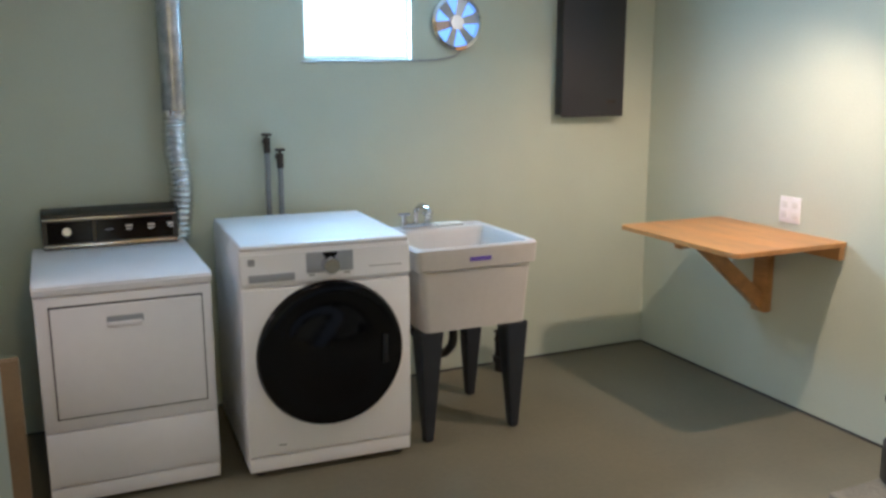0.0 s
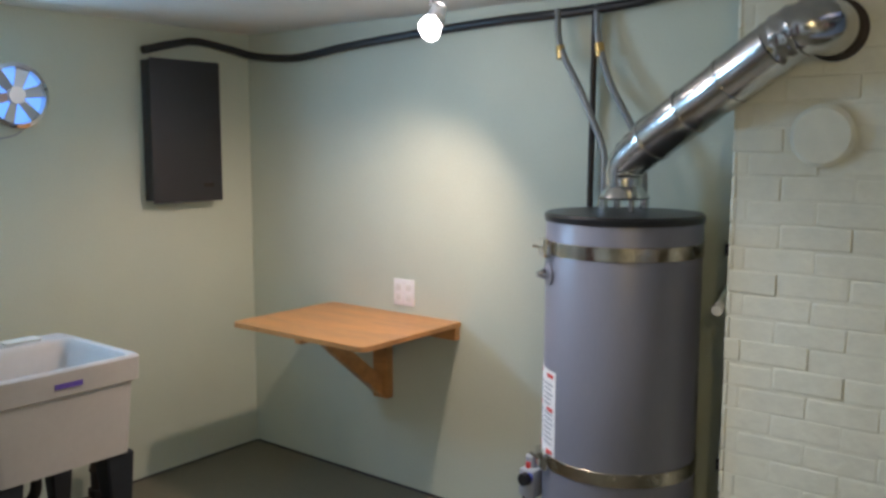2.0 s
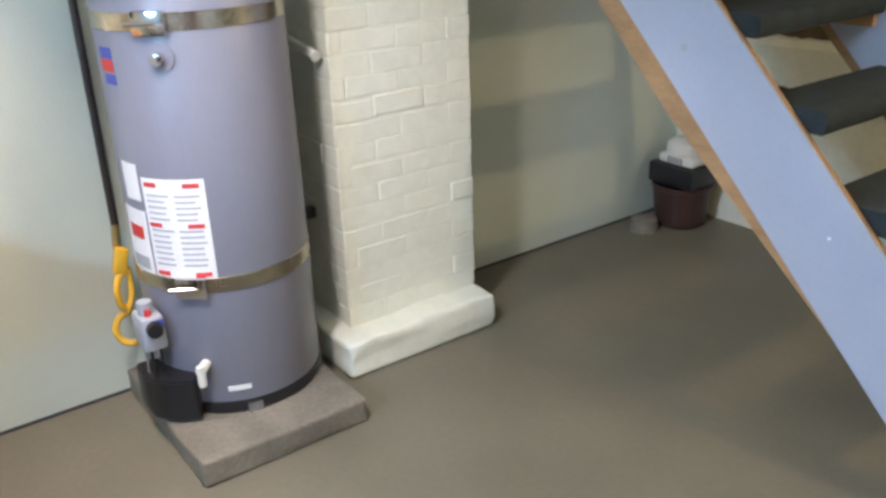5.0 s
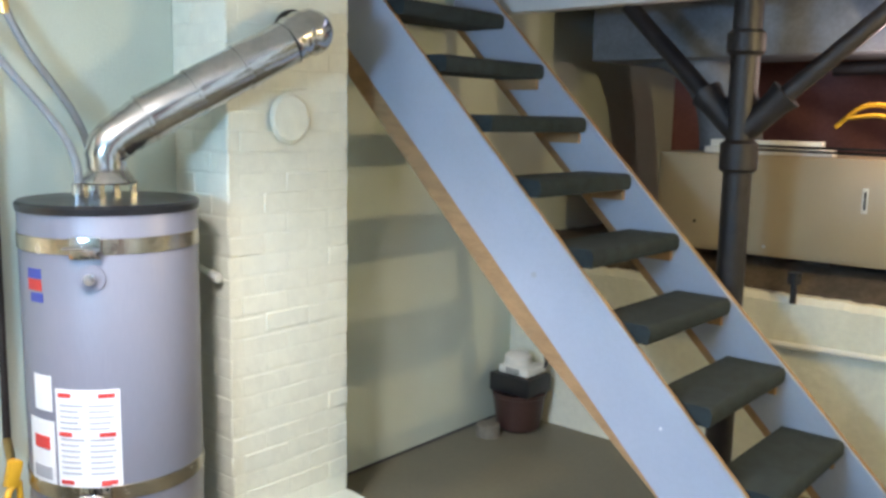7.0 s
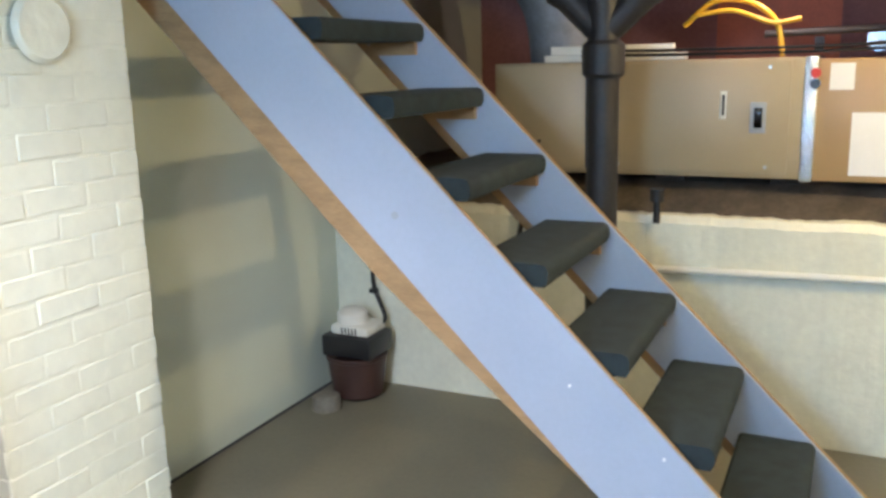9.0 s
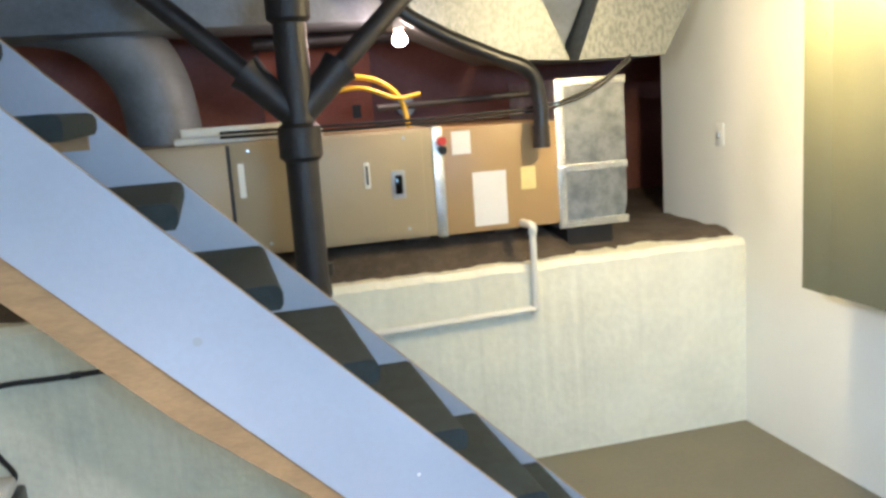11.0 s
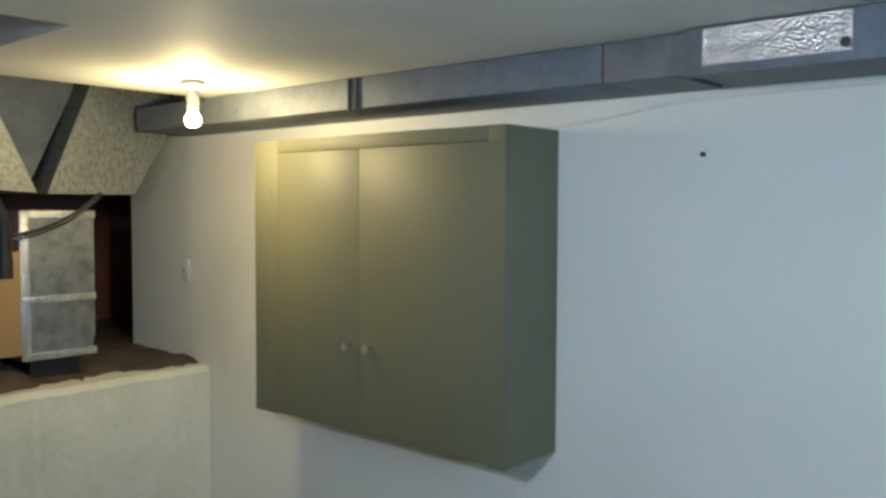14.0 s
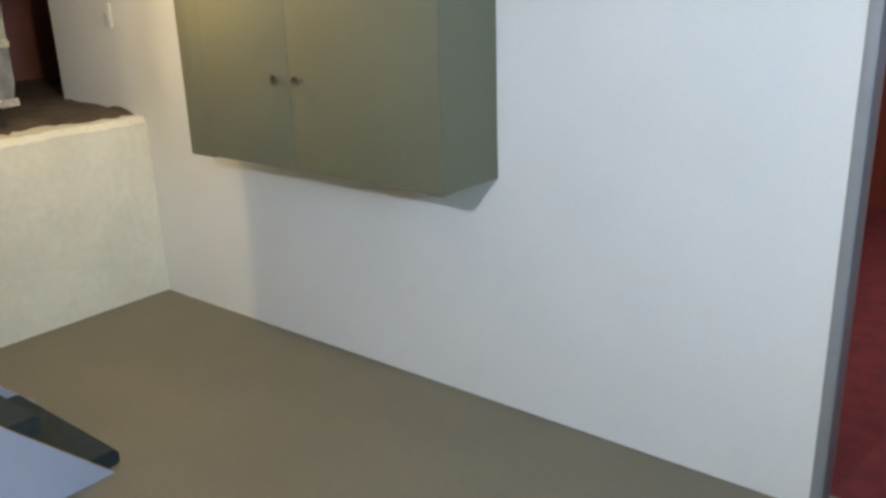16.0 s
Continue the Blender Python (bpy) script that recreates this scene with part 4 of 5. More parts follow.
for x, y in ((SX0 + 0.08, SY0 + 0.07), (SX1 - 0.08, SY0 + 0.07), (SX0 + 0.08, SY1 - 0.08), (SX1 - 0.08, SY1 - 0.08)):
    bm = B()
    sx = -1 if x < -1.5 else 1
    sy = -1 if y < -0.6 else 1
    top_ = [(x - 0.055, y - 0.05), (x + 0.055, y - 0.05), (x + 0.055, y + 0.05), (x - 0.055, y + 0.05)]
    bot = [(x + sx * 0.005 - 0.02, y + sy * 0.01 - 0.02), (x + sx * 0.005 + 0.02, y + sy * 0.01 - 0.02), (x + sx * 0.005 + 0.02, y + sy * 0.01 + 0.02), (x + sx * 0.005 - 0.02, y + sy * 0.01 + 0.02)]
    a = [bm.verts.new((p[0], p[1], 0.0)) for p in bot]
    b = [bm.verts.new((p[0], p[1], 0.499)) for p in top_]
    bm.faces.new(a[::-1])
    bm.faces.new(b)
    for k in range(4):
        bm.faces.new((a[k], a[(k + 1) % 4], b[(k + 1) % 4], b[k]))
    bmesh.ops.bevel(bm, geom=bm.edges[:], offset=0.006, segments=2, affect="EDGES")
    part("leg", bm, LEGB, us, "tapered dark leg")
fx, fy = -1.60, SY1 - 0.055
fa = part("faucet_base", bx(fx - 0.075, fx + 0.075, fy - 0.022, fy + 0.022, 0.862, 0.89, bevel=0.008), CHROME, us, "chrome faucet")
part("spout", tube(B(), smooth_line([(fx, fy, 0.885), (fx, fy - 0.005, 0.945), (fx + 0.005, fy - 0.06, 0.975), (fx + 0.01, fy - 0.13, 0.955), (fx + 0.01, fy - 0.145, 0.925)]), 0.012, n=14), CHROME, fa)
for x in (fx - 0.058, fx + 0.058):
    bm = B()
    rod(bm, (x, fy, 0.885), (x, fy, 0.925), 0.016, 0.012, n=16)
    box(bm, x - 0.03, x + 0.03, fy - 0.009, fy + 0.009, 0.922, 0.936, bevel=0.004)
    part("faucet_handle", bm, CHROME, fa)
part("soap_ledge", bx(-1.50, -1.36, SY1 - 0.085, SY1 - 0.02, 0.863, 0.874, bevel=0.004), PVC, us)
# drain by the wall
dn = thing("floor_drain_valve", (0, 0, 0), "rusty old pipe stub with a valve near the floor", "pipe valve")
bm = B()
rod(bm, (-1.02, -0.12, 0.0), (-1.02, -0.12, 0.17), 0.028, n=16)
rod(bm, (-1.02, -0.12, 0.055), (-1.02, -0.12, 0.085), 0.042, n=8)
part("stub", bm, BLACKI, dn)
bm = B()
rod(bm, (-1.02, -0.12, 0.17), (-1.02, -0.12, 0.225), 0.034, 0.02, n=14)
rod(bm, (-1.055, -0.12, 0.225), (-0.985, -0.12, 0.225), 0.008, n=8)
part("valve_head", bm, RUST, dn)
dp = thing("sink_drain_pipe", (0, 0, 0), "dark drain trap under the laundry sink", "drain pipe")
part("trap", tube(B(), smooth_line([(-1.53, -0.60, 0.50), (-1.53, -0.60, 0.36), (-1.56, -0.52, 0.29), (-1.60, -0.42, 0.33), (-1.66, -0.30, 0.40), (-1.76, -0.2, 0.44), (-1.80, -0.02, 0.44)]), 0.02, n=14), BLACKP, dp)

# ---- stairs ----
RISE, RUN, Z1, X1 = 0.2315, 0.2310, 0.060, -2.448
YN0, YN1, YF0, YF1 = -3.48, -3.518, -4.19, -4.228
st = thing("staircase", (0, 0, 0), "open basement stairs with blue-grey stringers and dark carpeted treads", "staircase")


SLOPE = 1.005
FARLOW = 0.70


def board(y0, y1, top, bottom):
    """A sloping board between two heights above the line through (-1.5, 0)."""
    xt = -0.06
    return prism(B(), [(-1.5 - top / SLOPE, 0.0), (-1.5 - bottom / SLOPE, 0.0), (xt, SLOPE * (xt + 1.5) + bottom), (xt, SLOPE * (xt + 1.5) + top)], 1, y0, y1)


near = part("stringer", board(YN1 + 0.020, YN0, 0.908, 0.528), STRING, st, "blue-grey painted outer stringer board")
far = part("stringer", board(YF1, YF0, 0.998, FARLOW), STRING, st, "blue-grey painted inner stringer board")
def line(x, over):
    return (x, SLOPE * (x + 1.5) + over)


foot = -1.5 - 0.525 / SLOPE
bm = prism(B(), [(-1.5 - 0.90 / SLOPE, 0.0), (foot, 0.0), line(-1.75, 0.525), line(-1.0, 0.402), line(-0.06, 0.395), line(-0.06, 0.90)], 1, YN1, YN1 + 0.0195)
part("raw_edge", bm, RAW, near, "bare wooden carriage board behind the painted face")
part("raw_edge", board(YN1 + 0.022, YN0 - 0.010, 0.9115, 0.9085), RAW, near, "bare wood edge worn free of paint")
part("raw_edge", board(YF1 + 0.004, YF0 - 0.014, 1.0015, 0.9985), RAW, far, "bare wood edge worn free of paint")
part("raw_edge", board(YF1 + 0.002, YF0 - 0.003, FARLOW - 0.001, FARLOW - 0.045), RAW, far, "bare wooden carriage strip under the board")
for k, (x, z) in enumerate(((-1.072, 1.108), (-1.862, 0.488), (-1.60, 0.66))):
    bm = B()
    rod(bm, (x, YN0, z), (x, YN0 + 0.0015, z), 0.012 if k == 0 else 0.005, n=14)
    part("knot", bm, GREYP if k == 0 else PAPER, near)
for i in range(11):
    x, z = X1 + RUN * i, Z1 + RISE * i
    tr_ = part("tread", bx(x + 0.03, x + 0.222, YF0 + 0.008, YN1 - 0.006, max(0.004, z - 0.055), z - 0.020), RAW, st, "wooden tread board")
    bm = prism(B(), [(x + 0.238, max(0.002, z - 0.066)), (x + 0.24, z - 0.010), (x + 0.230, z), (x + 0.022, z), (x + 0.007, z - 0.007), (x, z - 0.022), (x + 0.001, z - 0.050), (x + 0.010, max(0.002, z - 0.066))], 1, YF0 + 0.004, YN1 - 0.002)
    part("carpet", bm, CARPET, tr_, "dark carpet wrapped round the board")
    if 0 < i < 9:
        for yy in (YF0 + 0.001,):
            part("cleat", bx(x + 0.03, x + 0.22, yy, yy + 0.02, z - 0.112, z - 0.0665), RAW, tr_, "raw wooden cleat")

# ---- sump pit pump in the corner ----
sp = thing("sump_pump", (0, 0, 0), "brown plastic sump basin with a black rim and white pump head", "pump")
c0 = (-0.205, -4.635)
part("basin", lathe(B(), c0, [(0.10, 0.0), (0.122, 0.02), (0.140, 0.19), (0.147, 0.195), (0.147, 0.212), (0.132, 0.212), (0.128, 0.19), (0.0, 0.18)], 40), BROWNP, sp)
part("rim_box", bx(c0[0] - 0.135, c0[0] + 0.125, c0[1] - 0.11, c0[1] + 0.11, 0.212, 0.315, bevel=0.012), BLACKP, sp, "black upper housing")
part("pump_head", bx(c0[0] - 0.115, c0[0] + 0.085, c0[1] - 0.09, c0[1] + 0.09, 0.316, 0.362, bevel=0.014), PVC, sp, "white pump head")
part("motor_cover", lathe(B(), (c0[0] + 0.015, c0[1]), [(0.075, 0.362), (0.072, 0.405), (0.05, 0.425), (0.0, 0.428)], 28), PVC, sp, "white motor cover")
for k in range(5):
    part("slot", bx(c0[0] - 0.055 + k * 0.018, c0[0] - 0.048 + k * 0.018, c0[1] + 0.09, c0[1] + 0.0915, 0.325, 0.355), BLACKP, sp)
pw = thing("sump_discharge_pipe", (0, 0, 0), "thin black pipe clipped to the wall above the pump", "pipe")
part("pipe", tube(B(), smooth_line([(-0.30, -4.66, 0.335), (-0.31, -4.73, 0.36), (-0.25, -4.79, 0.42), (-0.215, -4.80, 0.50), (-0.215, -4.80, 0.62), (-0.245, -4.80, 0.675), (-0.32, -4.80, 0.693), (-0.50, -4.80, 0.692), (-0.78, -4.80, 0.70), (-0.93, -4.80, 0.73), (-0.97, -4.80, 0.82), (-0.98, -4.80, 0.95)]), 0.011, n=12), BLACKP, pw)
for px, pz in ((-0.215, 0.47), (-0.215, 0.59), (-0.80, 0.70), (-0.56, 0.693)):
    part("clip", bx(px - 0.02, px + 0.02, -4.815, -4.785, pz - 0.012, pz + 0.012, bevel=0.003), BLACKP, pw)
pb = thing("floor_pipe_collar", (0, 0, 0), "short grey concrete collar beside the sump basin", "collar")
part("collar", lathe(B(), (-0.155, -4.43), [(0.068, 0), (0.062, 0.06), (0.05, 0.066), (0.0, 0.065)], 24), CONC, pb)

# ---- condensate pipe on the low wall ----
cp_ = thing("condensate_pipe", (0, 0, 0), "white plastic condensate pipe running down and along the low wall", "pipe")
part("drop", tube(B(), [(-2.462, YS + 0.018, 1.06), (-2.462, YS + 0.018, 0.715)], 0.015, n=14), PVC, cp_)
part("run", tube(B(), [(-2.47, YS + 0.018, 0.706), (-1.0, YS + 0.018, 0.672)], 0.015, n=14), PVC, cp_)
part("elbow", tube(B(), [(-2.462, YS + 0.018, 0.735), (-2.462, YS + 0.018, 0.702), (-2.44, YS + 0.018, 0.702)], 0.0185, n=14), PVC, cp_)
part("elbow", tube(B(), smooth_line([(-2.462, YS + 0.018, 1.04), (-2.462, YS + 0.014, 1.075), (-2.462, YS - 0.10, 1.075)]), 0.0185, n=14), PVC, cp_)

sb = thing("pipe_stub", (0, 0, 0), "short black capped pipe stub on the low wall", "pipe")
part("stub", tube(B(), [(-1.56, YS + 0.03, 0.88), (-1.56, YS + 0.03, 1.0)], 0.014, n=12), BLACKP, sb)
part("cap", tube(B(), [(-1.56, YS + 0.03, 0.97), (-1.56, YS + 0.03, 1.02)], 0.028, n=16), BLACKP, sb)

# ---- black iron post pipe with a wye ----
PX, PY = -1.455, -4.33
ip = thing("cast_iron_stack", (0, 0, 0), "black cast iron soil stack with a double wye fitting", "drain pipe")
part("pipe", tube(B(), [(PX, PY, 0.0), (PX, PY, 2.5)], 0.056, n=28), BLACKI, ip)
for z0, z1 in ((0.02, 0.10), (0.14, 0.22), (1.47, 1.60), (1.93, 2.03)):
    part("hub", lathe(B(), (PX, PY), [(0.058, z0), (0.074, z0 + 0.015), (0.074, z1 - 0.015), (0.058, z1)], 28), BLACKI, ip, "bell joint")
for s, nm in ((-1, "arm"), (1, "arm")):
    a = Vector((PX, PY, 1.62))
    b = a + Vector((s * 0.13, -0.02, 0.13))
    part("wye_socket", tube(B(), [a, b, b + (b - a) * 0.25], 0.05, n=20, radii=[0.05, 0.056, 0.068]), BLACKI, ip)
    e_ = a + Vector((s * 0.58, -0.10, 0.55))
    part("arm", tube(B(), [b, e_], 0.036, n=20), BLACKI, ip, "slanting branch pipe")

# ---- furnace lying in the crawl space ----
FY = -4.945
fu = thing("furnace", (0, 0, 0), "long horizontal tan furnace cabinet lying in the crawl space", "furnace")
part("cabinet", bx(-2.085, -0.80, FY - 0.60, FY, 1.055, 1.525, bevel=0.006), TAN, fu)
part("door_panel", bx(-2.03, -1.23, FY, FY + 0.010, 1.075, 1.515, bevel=0.003), TAN, fu, "flat removable front panel")
part("door_panel", bx(-1.215, -0.82, FY, FY + 0.008, 1.075, 1.515, bevel=0.003), TAN, fu)
part("coil_case", bx(-2.655, -2.10, FY - 0.58, FY - 0.004, 1.05, 1.515, bevel=0.005), TAN2, fu, "brown-tan coil case")
part("panel_seam", bx(-1.232, -1.212, FY + 0.0005, FY + 0.004, 1.075, 1.515), SEAM, fu)
for sx, sz in ((-1.01, 1.19), (-1.36, 1.10), (-1.95, 1.10), (-1.95, 1.49), (-1.30, 1.49)):
    bm = B()
    rod(bm, (sx, FY + 0.006, sz), (sx, FY + 0.0125, sz), 0.008, n=10)
    part("screw", bm, RUST if sx > -1.1 else GALV, fu)
part("foil_joint", bx(-2.125, -2.075, FY - 0.60, FY + 0.006, 1.045, 1.53, bevel=0.006), FOIL, fu, "strip of foil tape")
part("slot_handle", bx(-1.795, -1.770, FY + 0.010, FY + 0.014, 1.29, 1.40, bevel=0.002), PVC, fu)
part("slot", bx(-1.788, -1.777, FY + 0.0135, FY + 0.015, 1.305, 1.385), SEAM, fu)
bm = bx(-1.945, -1.885, FY + 0.010, FY + 0.015, 1.235, 1.355, bevel=0.003)
pl_ = part("vent_window", bm, GREYP, fu, "small grey framed sight window")
part("window_slot", bx(-1.932, -1.900, FY + 0.0145, FY + 0.017, 1.255, 1.335, bevel=0.004), DARKGLASS, pl_)
part("maker_plate", bx(-1.28, -1.255, FY + 0.008, FY + 0.012, 1.30, 1.44), PVC, fu)
part("paper_notice", bx(-2.405, -2.250, FY - 0.005, FY - 0.001, 1.075, 1.315), PAPER, fu, "white paper notice")
part("paper_notice", bx(-2.250, -2.165, FY - 0.005, FY - 0.001, 1.40, 1.50), PAPER, fu)
part("yellow_tag", bx(-2.545, -2.475, FY - 0.005, FY - 0.001, 1.22, 1.32), mat("pale_yellow_tag", (0.72, 0.62, 0.28), 0.6, bump=0), fu, "pale yellow tag")
for z, m_ in ((1.465, RED), (1.425, BLACKP)):
    bm = B()
    rod(bm, (-2.115, FY - 0.006, z), (-2.115, FY + 0.03, z), 0.019, n=16)
    part("pipe_plug", bm, m_, fu)
pn = thing("supply_plenum", (0, 0, 0), "galvanised plenum wrapped in shiny foil at the furnace end", "duct")
bm = prism(B(), [(-2.66, 1.02), (-2.95, 1.02), (-2.985, 1.05), (-3.0, 1.12), (-3.0, 1.69), (-2.66, 1.69)], 1, FY - 0.62, FY - 0.02)
part("case", bm, GALV, pn)
bm = B()
for zz in (1.02, 1.275, 1.66):
    box(bm, -3.004, -2.657, FY - 0.021, FY - 0.012, zz, zz + 0.035, bevel=0.003)
box(bm, -2.70, -2.655, FY - 0.021, FY - 0.011, 1.03, 1.69, bevel=0.003)
bmesh.ops.subdivide_edges(bm, edges=bm.edges[:], cuts=3, use_grid_fill=True)
for v in bm.verts:
    v.co.y += 0.006 * noise.noise(v.co * 40)
part("foil_tape", bm, FOIL, pn, "crumpled foil tape")
part("support_block", bx(-2.95, -2.72, FY - 0.55, FY - 0.08, LOW - 0.02, 1.019), BLACKI, pn)
for x in (-0.98, -1.55, -2.02, -2.45):
    part("support_block", bx(x - 0.06, x + 0.06, FY - 0.55, FY - 0.16, LOW - 0.02, 1.052), OLDWOOD, fu, "dark support block")
bd = thing("white_board", (0, 0, 0), "white painted board lying on top of the furnace", "board")
part("board", bx(-1.62, -1.02, FY - 0.10, FY - 0.03, 1.526, 1.556, bevel=0.004), PVC, bd)
part("board", bx(-1.57, -1.05, FY - 0.09, FY - 0.03, 1.557, 1.592, bevel=0.003), PVC, bd)

# ---- ducts over the furnace ----
dk = thing("overhead_duct", (0, 0, 0), "large galvanised overhead ducts with flared boots meeting in a point", "duct")
part("trunk", bx(-1.94, -0.35, FY - 0.55, FY - 0.05, 1.985, 2.32, bevel=0.004), DUCTBLUE, dk)
part("boot", prism(B(), [(-1.945, 2.40), (-2.515, 2.40), (-2.515, 2.27), (-2.745, 1.775), (-2.453, 1.79), (-2.06, 1.965), (-1.945, 1.985)], 1, FY - 0.55, FY - 0.03), BOOT, dk, "flared galvanised boot")
part("boot", prism(B(), [(-3.00, 2.40), (-3.44, 2.40), (-3.44, 2.14), (-3.215, 1.772), (-2.79, 1.772), (-3.00, 2.28)], 1, FY - 0.55, FY - 0.03), BOOT, dk, "flared galvanised boot")
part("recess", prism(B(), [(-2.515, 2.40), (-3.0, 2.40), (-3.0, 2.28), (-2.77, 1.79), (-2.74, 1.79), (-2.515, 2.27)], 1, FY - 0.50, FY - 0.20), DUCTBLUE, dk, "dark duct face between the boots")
rd = thing("round_duct", (0, 0, 0), "large curved round galvanised duct rising beside the stairs", "duct")
part("elbow", tube(B(), smooth_line([(-0.98, -5.40, 0.95), (-0.98, -5.40, 1.50), (-0.92, -5.38, 1.85), (-0.70, -5.35, 2.08), (-0.35, -5.35, 2.15)], 5), 0.16, n=28), DUCTBLUE, rd)

for zz in (1.22, 1.52):
    bm = B()
    rod(bm, (-0.98, -5.40, zz - 0.012), (-0.98, -5.40, zz + 0.012), 0.166, n=28)
    part("collar", bm, DUCTBLUE, rd, "raised joint collar")

# joists over the crawl space
for k in range(9):
    x = -3.35 + k * 0.41
    tagged(part("joist", bx(x - 0.022, x + 0.022, YB, -4.31, 2.33, 2.519, bevel=0.003), OLDWOOD), "dark old wooden floor joist over the crawl space", "joist", "joists over the crawl space")
hb = tagged(part("header_beam", bx(WELL_X + 0.002, -0.003, -4.42, -4.332, 2.17, 2.42, bevel=0.004), CEIL), "white painted header beam along the stairwell", "beam")
db = tagged(part("cross_beam", bx(-3.5, -0.02, -5.80, -5.66, 2.18, 2.329, bevel=0.004), OLDWOOD), "dark timber cross beam under the joists", "beam")

# ---- things on the back wall ----
ob_ = thing("meter_board", (0, 0, 0), "red-orange painted board with a gas meter and pipes", "board")
part("board", bx(-2.16, -1.50, YB + 0.002, YB + 0.03, 1.35, 1.98), ORANGE, ob_)
bm = B()
rod(bm, (-2.35, YB + 0.03, 1.60), (-2.35, YB + 0.12, 1.60), 0.06, n=24)
part("meter", bm, SILVER, ob_, "round meter")
part("box", bx(-2.08, -2.03, YB + 0.03, YB + 0.06, 1.55, 1.63), BLACKP, ob_)
bpipe = thing("branch_pipe", (0, 0, 0), "dark iron pipe running across the crawl space", "pipe")
part("pipe", tube(B(), [(-1.40, -5.62, 1.95), (-2.30, -5.62, 1.97)], 0.035, n=16), BLACKI, bpipe)
part("pipe", tube(B(), [(-1.9, -5.2, 1.62), (-2.75, -5.2, 1.64)], 0.016, n=12), BLACKI, bpipe)
dkp = thing("condensing_line", (0, 0, 0), "dark insulated line dropping to the furnace", "pipe")
part("line", tube(B(), smooth_line([(-1.78, -4.86, 2.32), (-1.92, -4.86, 2.05), (-2.10, -4.86, 1.92), (-2.36, -4.86, 1.80), (-2.50, -4.865, 1.74), (-2.55, -4.87, 1.62), (-2.55, -4.87, 1.42)]), 0.033, n=16), BLACKP, dkp)
part("end_sleeve", tube(B(), [(-2.55, -4.87, 1.50), (-2.55, -4.87, 1.405)], 0.038, n=18), BLACKI, dkp, "dark sleeve at the lower end")
gy = thing("yellow_cable", (0, 0, 0), "yellow flexible gas connector arching over the furnace", "cable")
part("hose", tube(B(), smooth_line([(-1.60, -5.05, 1.66), (-1.72, -5.02, 1.75), (-1.86, -5.0, 1.74), (-1.96, -4.99, 1.66), (-1.99, -4.98, 1.53)]), 0.011, n=10), YELLOW, gy)
part("hose", tube(B(), smooth_line([(-1.66, -5.0, 1.70), (-1.80, -4.99, 1.71), (-1.94, -4.98, 1.66), (-2.05, -4.98, 1.67)]), 0.009, n=10), YELLOW, gy)
wr = thing("black_wires", (0, 0, 0), "thin black wires running along the furnace top", "wire")
for dz in (0.0, 0.018):
    part("wire", tube(B(), smooth_line([(-1.2, -4.93, 1.55 + dz), (-1.9, -4.93, 1.545 + dz), (-2.3, -4.93, 1.55 + dz), (-2.62, -4.93, 1.57 + dz), (-2.85, -4.93, 1.64 + dz), (-3.02, -4.93, 1.76 + dz)]), 0.006, n=8), BLACKP, wr)

# ---- bulbs ----
def bulb(name, p, base_z, material, label):
    th = thing(name, (0, 0, 0), label, "light bulb")
    part("socket", lathe(B(), (p[0], p[1]), [(0.0, base_z), (0.045, base_z - 0.002), (0.05, base_z - 0.02), (0.024, base_z - 0.035), (0.022, p[2] + 0.04), (0.0, p[2] + 0.038)], 24), PVC, th, "white lamp holder")
    part("glass", lathe(B(), (p[0], p[1]), [(0.014, p[2] + 0.038), (0.018, p[2] + 0.025), (0.030, p[2] + 0.006), (0.030, p[2] - 0.012), (0.020, p[2] - 0.027), (0.0, p[2] - 0.031)], 24), material, th, "glowing glass bulb").visible_shadow = False
    return th


bulb("ceiling_bulb", BULB_ROOM, ZC - 0.001, BULB, "bare lit bulb in a white ceiling socket")
bulb("crawl_space_bulb", BULB_CRAWL, 2.32, BULB2, "bare lit bulb hanging among the crawl space pipes")

# ---- wall cabinet ----
cb = thing("wall_cabinet", (0, 0, 0), "olive green painted double-door cabinet hung on the wall", "cabinet")
KX, KY0, KY1, KZ0, KZ1 = -3.225, -4.025, -2.715, 0.862, 1.985
part("carcass", bx(XW + 0.001, KX - 0.02, KY0, KY1, KZ0, KZ1, bevel=0.003), OLIVE, cb)
part("face_frame", bx(KX - 0.02, KX - 0.0015, KY0, KY0 + 0.149, KZ0, KZ1, bevel=0.002), OLIVE, cb)
part("face_frame", bx(KX - 0.02, KX - 0.0015, KY1 - 0.07, KY1, KZ0, KZ1, bevel=0.002), OLIVE, cb)
part("face_frame", bx(KX - 0.02, KX - 0.0015, KY0 + 0.149, KY1 - 0.07, KZ1 - 0.05, KZ1, bevel=0.002), OLIVE, cb)
ym = -3.393
for y0, y1, yk in ((KY0 + 0.150, ym - 0.001, ym - 0.043), (ym + 0.001, KY1 - 0.004, ym + 0.067)):
    do = part("door", bx(KX - 0.019, KX, y0, y1, KZ0 + 0.006, KZ1 - 0.052, bevel=0.0015), OLIVE, cb, "flat olive painted door")
    bm = B()
    rod(bm, (KX, yk, 1.196), (KX + 0.024, yk, 1.196), 0.008, n=12)
    rod(bm, (KX + 0.022, yk, 1.196), (KX + 0.036, yk, 1.196), 0.015, 0.018, n=18)
    part("knob", bm, CHROME, do, "small chrome knob")
for y, z in ((KY0 + 0.11, 1.78), (KY0 + 0.11, 1.0), (KY1 - 0.16, 1.76), (KY1 - 0.16, 0.98)):
    bm = B()
    rod(bm, (KX, y, z), (KX + 0.0015, y, z), 0.011, n=14)
    part("screw_patch", bm, OLIVE, cb)

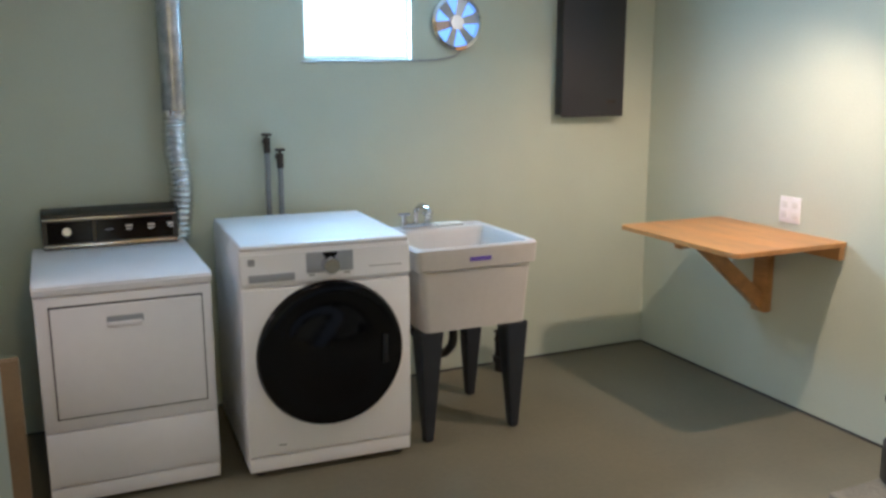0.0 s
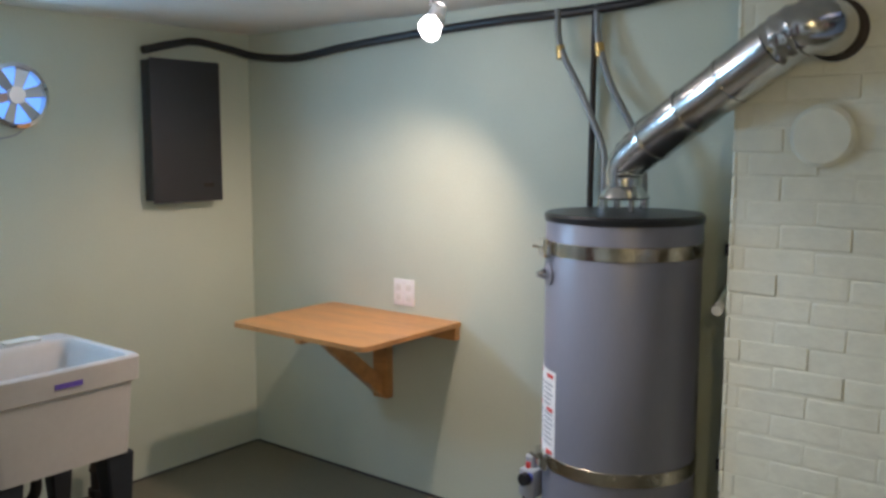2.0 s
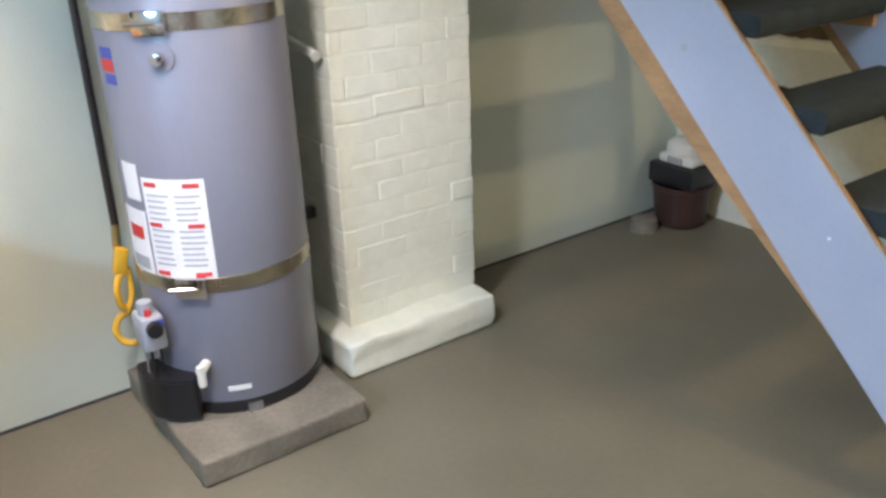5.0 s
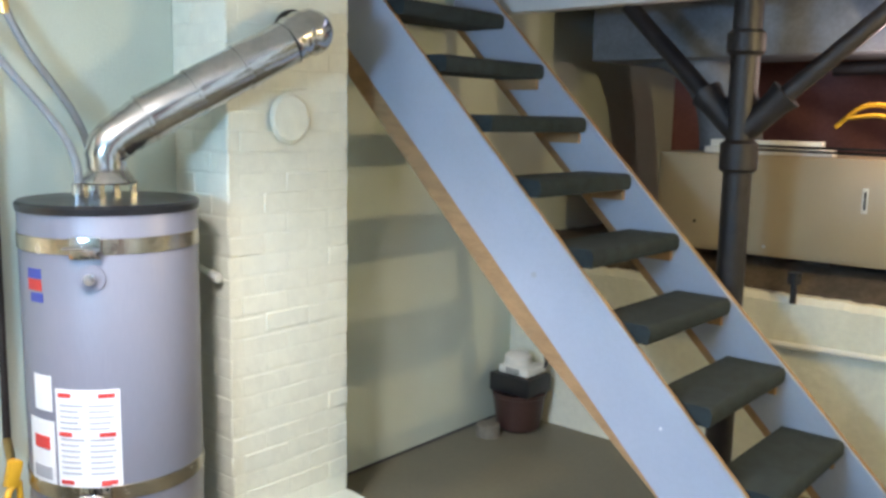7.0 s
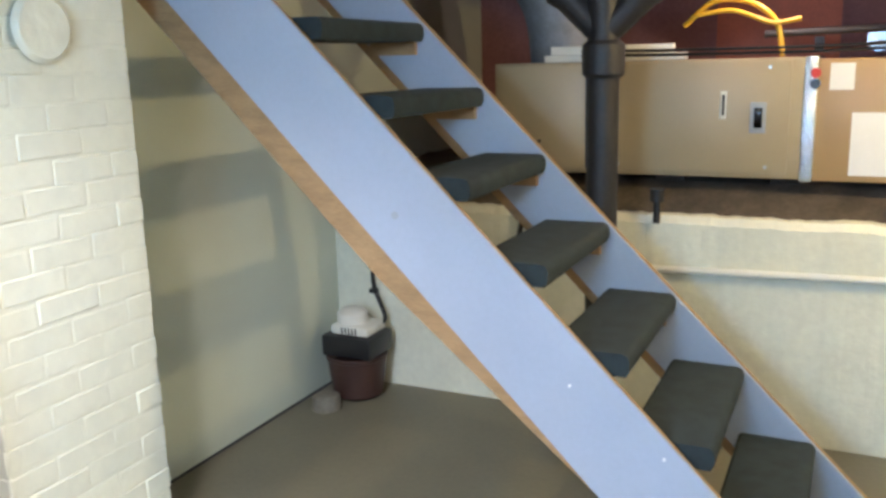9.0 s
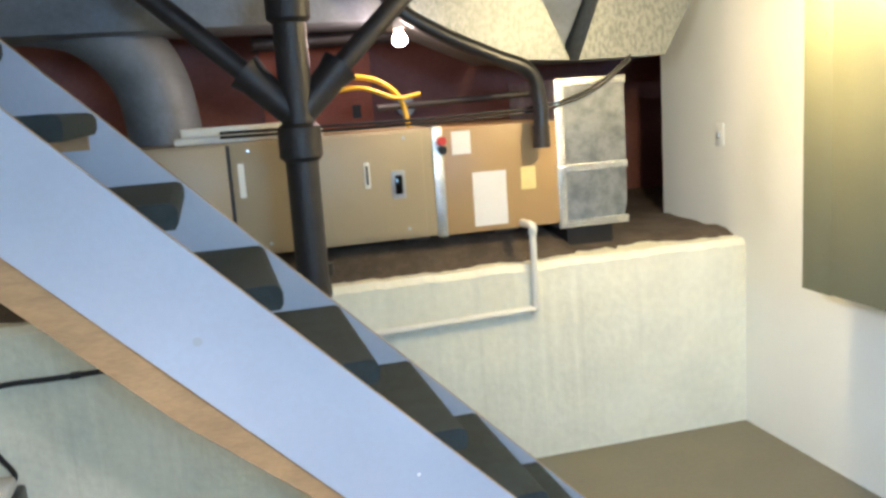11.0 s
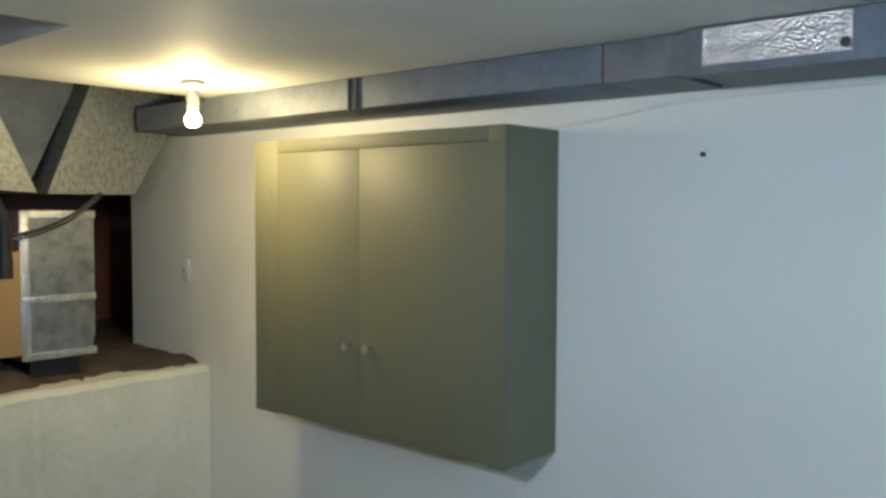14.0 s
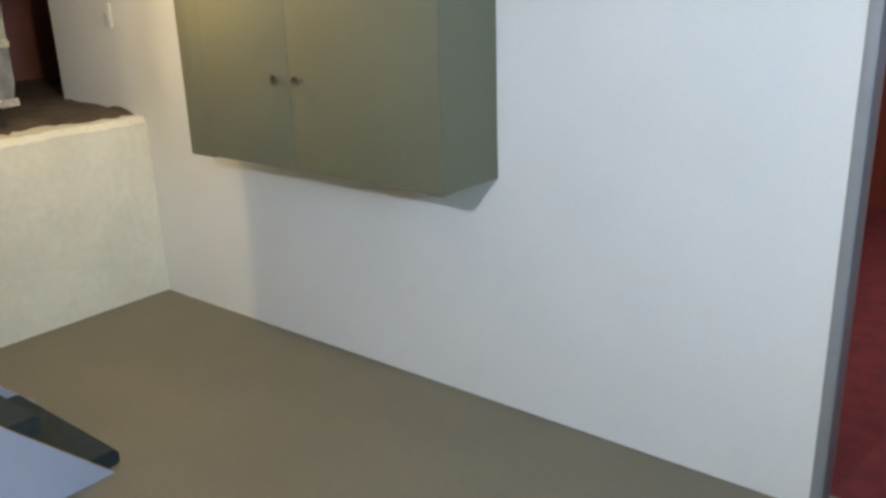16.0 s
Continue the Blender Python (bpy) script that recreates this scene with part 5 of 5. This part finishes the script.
# ---- small wall things ----
sw = thing("light_switch", (0, 0, 0), "small painted wall switch beside the crawl space", "switch")
part("plate", bx(XW + 0.0005, XW + 0.006, -5.05, -4.985, 1.325, 1.435, bevel=0.003), WALLW, sw)
part("toggle", bx(XW + 0.006, XW + 0.018, -5.023, -5.012, 1.365, 1.395, bevel=0.002), GREYP, sw)
wi = thing("wall_wire", (0, 0, 0), "thin cable clipped along the top of the wall", "cable")
part("wire", tube(B(), smooth_line([(XW + 0.006, -4.55, 1.98), (XW + 0.006, -4.35, 1.955), (XW + 0.006, -4.12, 1.985), (XW + 0.006, -3.4, 2.02), (XW + 0.006, -2.7, 2.0), (XW + 0.006, -2.2, 2.05), (XW + 0.006, -1.4, 2.055), (XW + 0.006, -0.6, 2.05)]), 0.005, n=8), WALLW, wi)
nl = thing("wall_nail", (0, 0, 0), "small dark nail in the wall", "nail")
bm = B()
rod(bm, (XW, -2.19, 1.883), (XW + 0.012, -2.19, 1.883), 0.008, n=10)
part("nail", bm, BLACKI, nl)

# ---- bricks of the chimney ----
def brick_mesh(l, hgt, dep):
    bm = B()
    box(bm, -0.012, 0.0015, -l / 2, l / 2, -hgt / 2, hgt / 2, bevel=0.0045, seg=2)
    return finish(bm, "brick", BRICKP, 22)


random.seed(11)
BH, ML = 0.0735, 0.005
meshes = {}


def put(l, m):
    key = round(l, 3)
    if key not in meshes:
        meshes[key] = brick_mesh(l, BH - ML, 0.0)
    ob = new("brick", meshes[key])
    ob.parent = ch
    ob.matrix_world = m
    return ob


z = 0.135
row = 0
while z + BH < ZC:
    for face in (0, 1):
        lo_, hi_ = (CY0, CY1) if face == 0 else (CX, -0.01)
        L = 0.205
        p = lo_ - (L / 2 if (row + face) % 2 else 0.0)
        while p < hi_ - 0.02:
            a, b = max(p, lo_), min(p + L - ML, hi_)
            if b - a > 0.03:
                out = random.choice((-0.0011, -0.0009, -0.0006, -0.0004, 0.0, 0.0022)) + random.uniform(-0.0005, 0.0008)
                jz = random.uniform(-0.004, 0.004)
                if face == 0:
                    put(round(b - a, 2), pose(CX + 0.004 - out, (a + b) / 2, z + BH / 2 + jz, 0, 0, 180))
                else:
                    put(round(b - a, 2), pose((a + b) / 2, CY1 - 0.004 + out, z + BH / 2 + jz, 0, 0, 90))
            p += L
    z += BH
    row += 1
